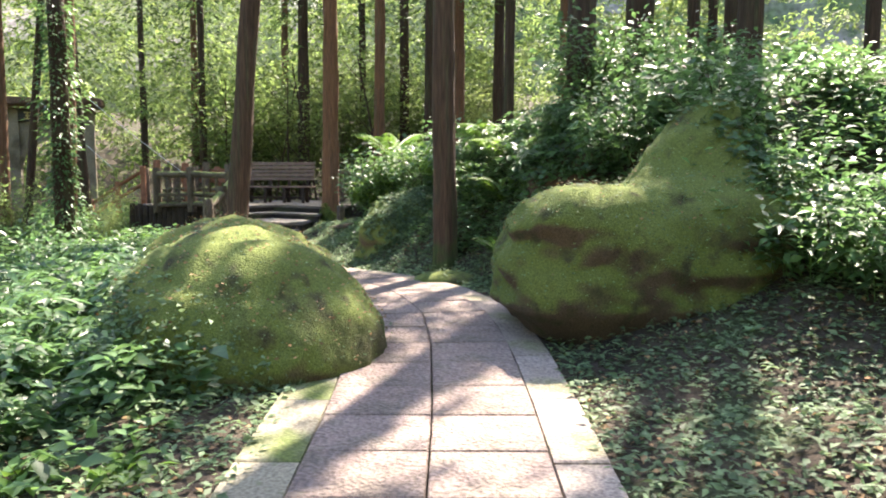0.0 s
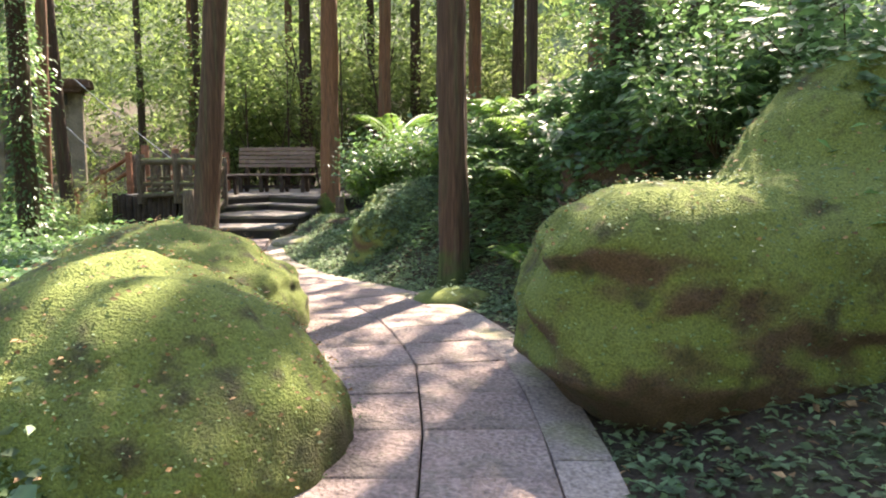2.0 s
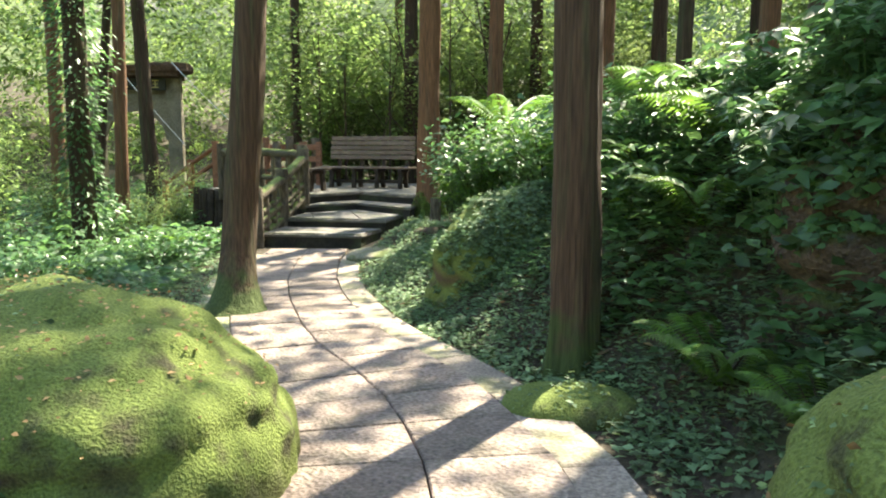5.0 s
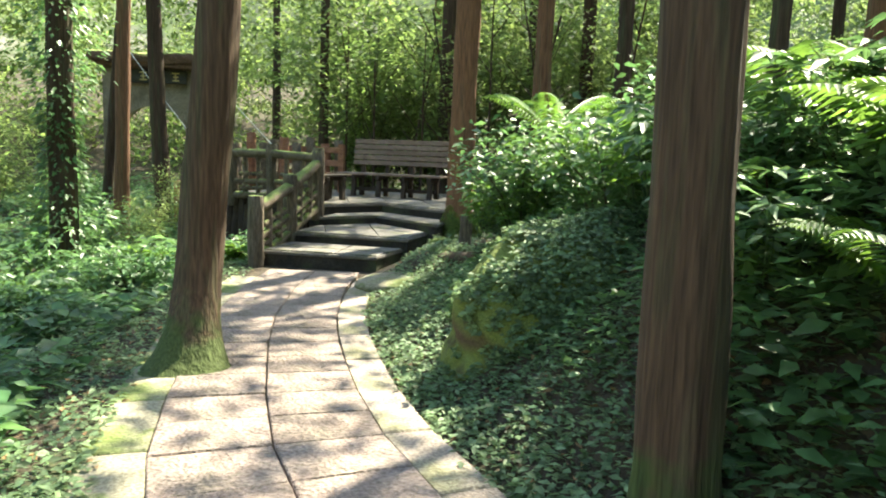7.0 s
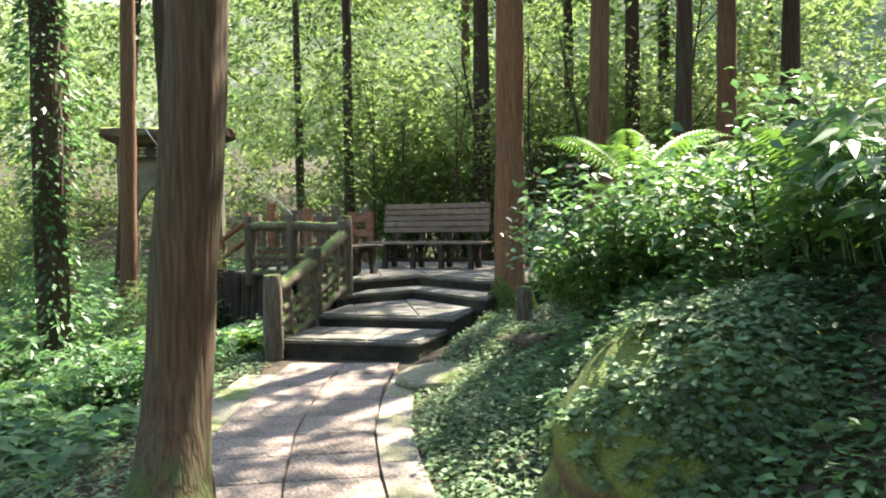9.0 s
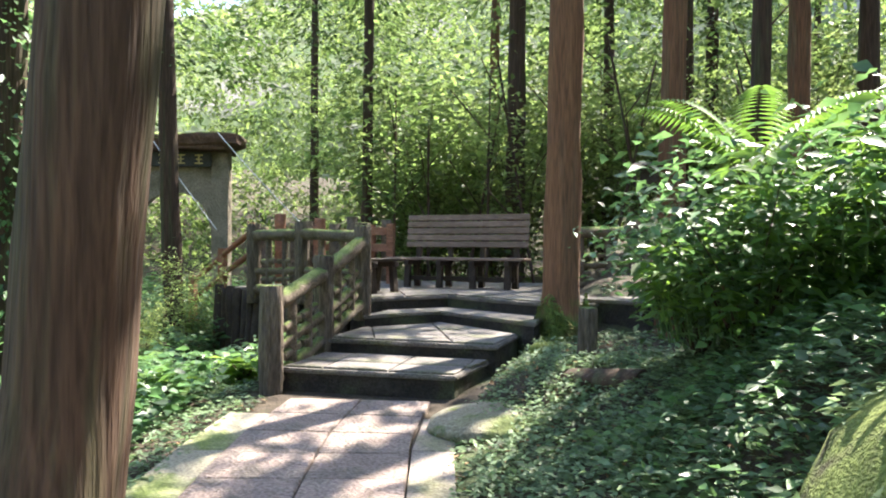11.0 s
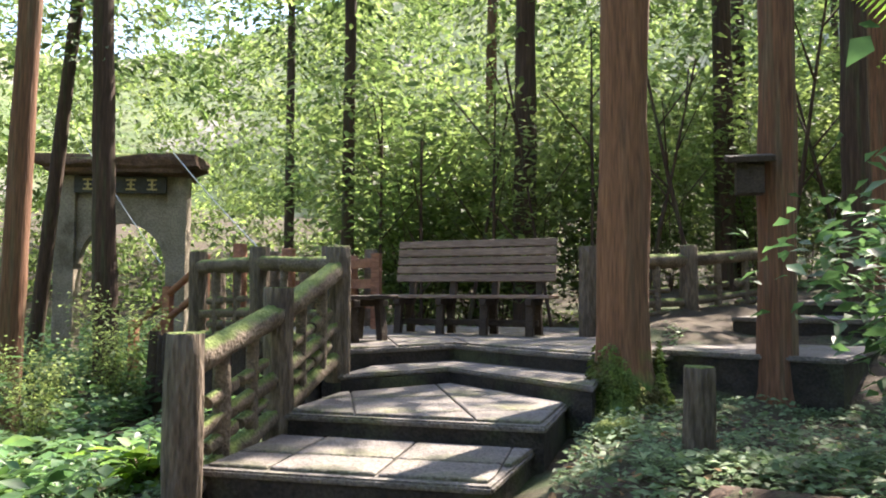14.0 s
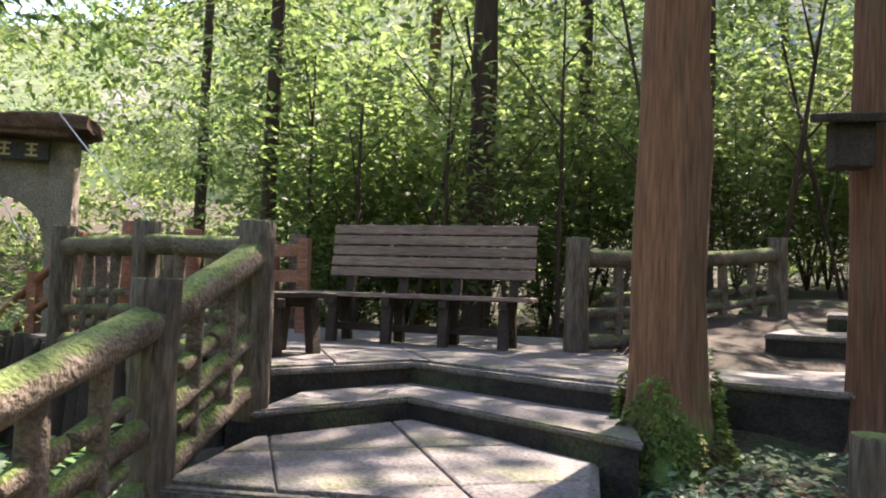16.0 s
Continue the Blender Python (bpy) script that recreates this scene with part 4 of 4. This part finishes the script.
def clothe(rock_name, k, n, mat, size, label, low=-1.0, zmin=-9, region=None):
    """Small leaves that grow over a boulder."""
    ob = bpy.data.objects[rock_name]
    me = ob.data
    co = np.empty(len(me.vertices) * 3)
    me.vertices.foreach_get("co", co)
    no = np.empty(len(me.vertices) * 3)
    me.vertices.foreach_get("normal", no)
    co, no = co.reshape(-1, 3) + np.array(ob.location), no.reshape(-1, 3)
    w = (no[:, 2] > low) & (co[:, 2] > land(co[:, 0], co[:, 1]) - 0.05)
    if region:
        w &= region(co[:, 0], co[:, 1], co[:, 2]) + rng.normal(0, 0.12, len(co)) > 0
    i = rng.choice(np.nonzero(w)[0], n)
    s = rng.uniform(*size, n)
    j = rng.normal(0, 0.02, (n, 3))
    return leaves("creeping_ivy", co[i] + no[i] * 0.012 + j, rand_dirs(n, -0.5, 0.2) + no[i] * 0.3, s, s * 0.75, mat, None, label, "stuff", up=no[i] + rng.normal(0, 0.3, (n, 3)))


clothe("boulder", 0, 3600, M_COVER, (0.012, 0.03), "small ivy creeping over the boulder", -0.2)
clothe("boulder", 0, 5000, M_LEAF, (0.04, 0.1), "small ivy creeping over the boulder", 0.1, region=lambda x, y, z: (x - 2.0) * 0.8 + (y - 6.6) * 0.4 + (z - 1.2) * 0.2)
clothe("boulder.001", 0, 2400, M_COVER, (0.01, 0.026), "small ivy creeping over the boulder", -0.2)
clothe("boulder.001", 0, 3800, M_COVER, (0.03, 0.07), "small ivy creeping over the boulder", -0.3, region=lambda x, y, z: (-1.55 - x) * 0.6 + (0.45 - z))
clothe("boulder.002", 0, 500, M_COVER, (0.02, 0.05), "small ivy creeping over the boulder", -0.2, region=lambda x, y, z: -1.9 - x)
clothe("boulder.001", 0, 1100, M_LITTER, (0.015, 0.035), "dead leaves lying on the boulder", 0.3)
clothe("boulder", 0, 500, M_LITTER, (0.015, 0.035), "dead leaves lying on the boulder", 0.3)
clothe("boulder.002", 0, 700, M_LITTER, (0.015, 0.035), "dead leaves lying on the boulder", 0.45, region=lambda x, y, z: z - 0.75)
for k in range(3):
    clothe("stone" + ("", ".001", ".002")[k], 0, 160, M_COVER, (0.02, 0.05), "ivy round the stone", -0.2)
IVY_N = 2400
ia, ih = rng.uniform(0, math.tau, IVY_N), rng.uniform(0.2, 5.5, IVY_N)
ir = 0.2 + np.abs(rng.normal(0, 0.22, IVY_N)) * (0.6 + 0.5 * np.sin(2.3 * ih))
isz = rng.uniform(0.07, 0.16, IVY_N)
leaves("climbing_ivy", np.c_[-8.08 + ir * np.cos(ia), 16.0 + ir * np.sin(ia), float(land(-8.1, 16.0)) + ih], np.c_[np.cos(ia), np.sin(ia), rng.uniform(-0.9, 0.1, IVY_N)], isz, isz * 0.6, M_LEAF, None, "dark ivy climbing a cedar trunk", "stuff")
MOSS_N = 5500
ma, mh = rng.uniform(0, math.tau, MOSS_N), rng.uniform(0, 1, MOSS_N) ** 1.3 * 0.5
mh *= 0.75 + 0.35 * np.sin(3 * ma + 1)
mr = 0.235 + 0.17 * np.exp(-mh / 0.16) * (0.8 + 0.35 * np.sin(5 * ma + 2)) + rng.uniform(0, 0.03, MOSS_N)
md = np.c_[np.cos(ma), np.sin(ma), rng.uniform(-0.8, 0.3, MOSS_N)]
ms = rng.uniform(0.02, 0.055, MOSS_N)
leaves("moss_tufts", np.c_[-2.75 + mr * np.cos(ma), 18.35 + mr * np.sin(ma), 0.25 + mh], md, ms, ms * 0.8, M_MOSS, None, "moss and small ferns round the cedar foot", "stuff")
clothe("crag", 0, 5200, M_LEAF, (0.04, 0.1), "leaves hanging over the rock face", -0.1, region=lambda x, y, z: (z - 1.35) * 0.9 + np.abs(x - 1.9) * 0.25 - 0.1)
clothe("rock", 0, 11000, M_COVER, (0.025, 0.065), "ivy covering the rock", -0.3, region=lambda x, y, z: (x + 1.0) * 0.6 + 0.1 * np.sin(9 * z + 5 * y))


# ferns
def frond_set(seed, fronds, length, rise):
    r = np.random.default_rng(seed)
    P, D, S = [], [], []
    stems = []
    for f in range(fronds):
        az = math.tau * f / fronds + r.uniform(-0.3, 0.3)
        c = np.array([math.cos(az), math.sin(az), 0])
        side = np.array([-math.sin(az), math.cos(az), 0])
        pts = []
        for k in range(26):
            u = (k + 1) / 26
            p = c * length * u + np.array([0, 0, rise * math.sin(u * 2.0)])
            pts.append(p)
            w = length * 0.26 * math.sin(math.pi * min(1, 0.12 + u * 0.9)) + 0.02
            for s in (-1, 1):
                P.append(p)
                D.append(side * s + c * 0.45 - np.array([0, 0, 0.25]))
                S.append(w)
        stems.append(((0, 0, 0), tuple(pts[12]), tuple(pts[25])))
    return np.array(P), np.array(D), np.array(S), stems


def fern(seed, fronds, length, rise, label, group):
    P, D, S, st = frond_set(seed, fronds, length, rise)
    ob = empty("fern", (0, 0, -50), label, "fern", group)
    part("woody_base", stems_bm(st, 0.008), M_BARKD, ob)
    leaves("foliage", P, D, S, S * 0.22 + 0.012, M_FERN, ob, up=np.tile((0.0, 0.0, 1.0), (len(P), 1)))
    return ob


plant(fern(1, 8, 1.15, 0.55, "large tree fern with arching pale fronds", "ferns on the bank"), [(-1.05, 15.4, 0.75, 1.85), (0.9, 11.4, 0.9, 1.7), (0.2, 13.0, 0.75, 1.6), (1.2, 10.2, 0.8, 1.5)])
plant(fern(2, 9, 0.5, 0.3, "small fern with bright feathered fronds", "ferns on the bank"), [(0.75, 8.6, 0.9), (0.8, 9.6, 1.0), (0.5, 10.8, 0.9), (1.0, 7.9, 0.7), (-3.2, 5.0, 0.8), (-2.9, 3.6, 0.8), (-3.6, 6.4, 0.9), (0.3, 11.2, 0.8)])
# big-leaved plants by the foot of the railing
plant(shrub("leafy_plant", 5, 60, 0.45, 0.4, 0.3, M_FERN, "low plant with large glossy pale leaves", "broad-leaved plants", 0.5), [(-5.9, 15.3, 1.0), (-6.5, 16.0, 1.1), (-5.6, 16.4, 0.8), (-7.2, 15.2, 1.0), (-6.2, 14.3, 0.9), (-1.5, 3.4, 0.36), (-2.0, 3.45, 0.42), (-2.4, 3.2, 0.4)])


# ---- paving, slab by slab ----
def slab_strip(parent, name, o0, o1, y_from, y_to, pitch, mat, gap=0.005, top=0.0, seed=0):
    ys = np.linspace(y_from, y_to, 400)
    xs, zs = path_x(ys), path_z(ys)
    s = np.concatenate([[0], np.cumsum(np.hypot(np.diff(xs), np.diff(ys)))])
    n = int(s[-1] / pitch)

    def at(u, o):
        y = np.interp(u, s, ys)
        h = 0.12
        t = np.array([path_x(y + h) - path_x(y - h), 2 * h])
        t /= np.linalg.norm(t)
        return np.array([path_x(y) + t[1] * o, y - t[0] * o, path_z(y) + top])

    for k in range(n):
        a, b = k * pitch + gap, (k + 1) * pitch - gap
        dz = rng.uniform(-0.004, 0.004)
        q = [at(a, o0 + gap), at(a, o1 - gap), at(b, o1 - gap), at(b, o0 + gap)]
        cen = sum(q) / 4
        vs = []
        for p in q:
            vs.append((p[0], p[1], p[2] - 0.08 + dz))
        for p in q:
            vs.append((p[0], p[1], p[2] - 0.008 + dz))
        for p in q:
            i = cen + (p - cen) * 0.975
            vs.append((i[0], i[1], p[2] + dz))
        vs = [(v[0] - cen[0], v[1] - cen[1], v[2] - cen[2]) for v in vs]
        fs = [(8, 9, 10, 11)] + [(i, (i + 1) % 4, 4 + (i + 1) % 4, 4 + i) for i in range(4)] + [(4 + i, 4 + (i + 1) % 4, 8 + (i + 1) % 4, 8 + i) for i in range(4)]
        ob = part(name, (vs, [], fs), mat, parent)
        ob.location = cen


path_ob = empty("pavement", (0, 0, 0), "worn path of square stone slabs with mossy kerbs", "path")
tagged(path_ob, kind="structure")
slab_strip(path_ob, "slab", -0.6, 0.0, -2.0, 16.0, 0.5, M_SLAB)
slab_strip(path_ob, "slab", 0.0, 0.58, -2.0, 16.0, 0.5, M_SLAB)
slab_strip(path_ob, "kerb", -0.92, -0.6, -2.0, 16.0, 0.9, M_KERB, 0.004, -0.01)
slab_strip(path_ob, "kerb", 0.58, 0.86, -2.0, 16.0, 0.9, M_KERBP, 0.006, -0.015)
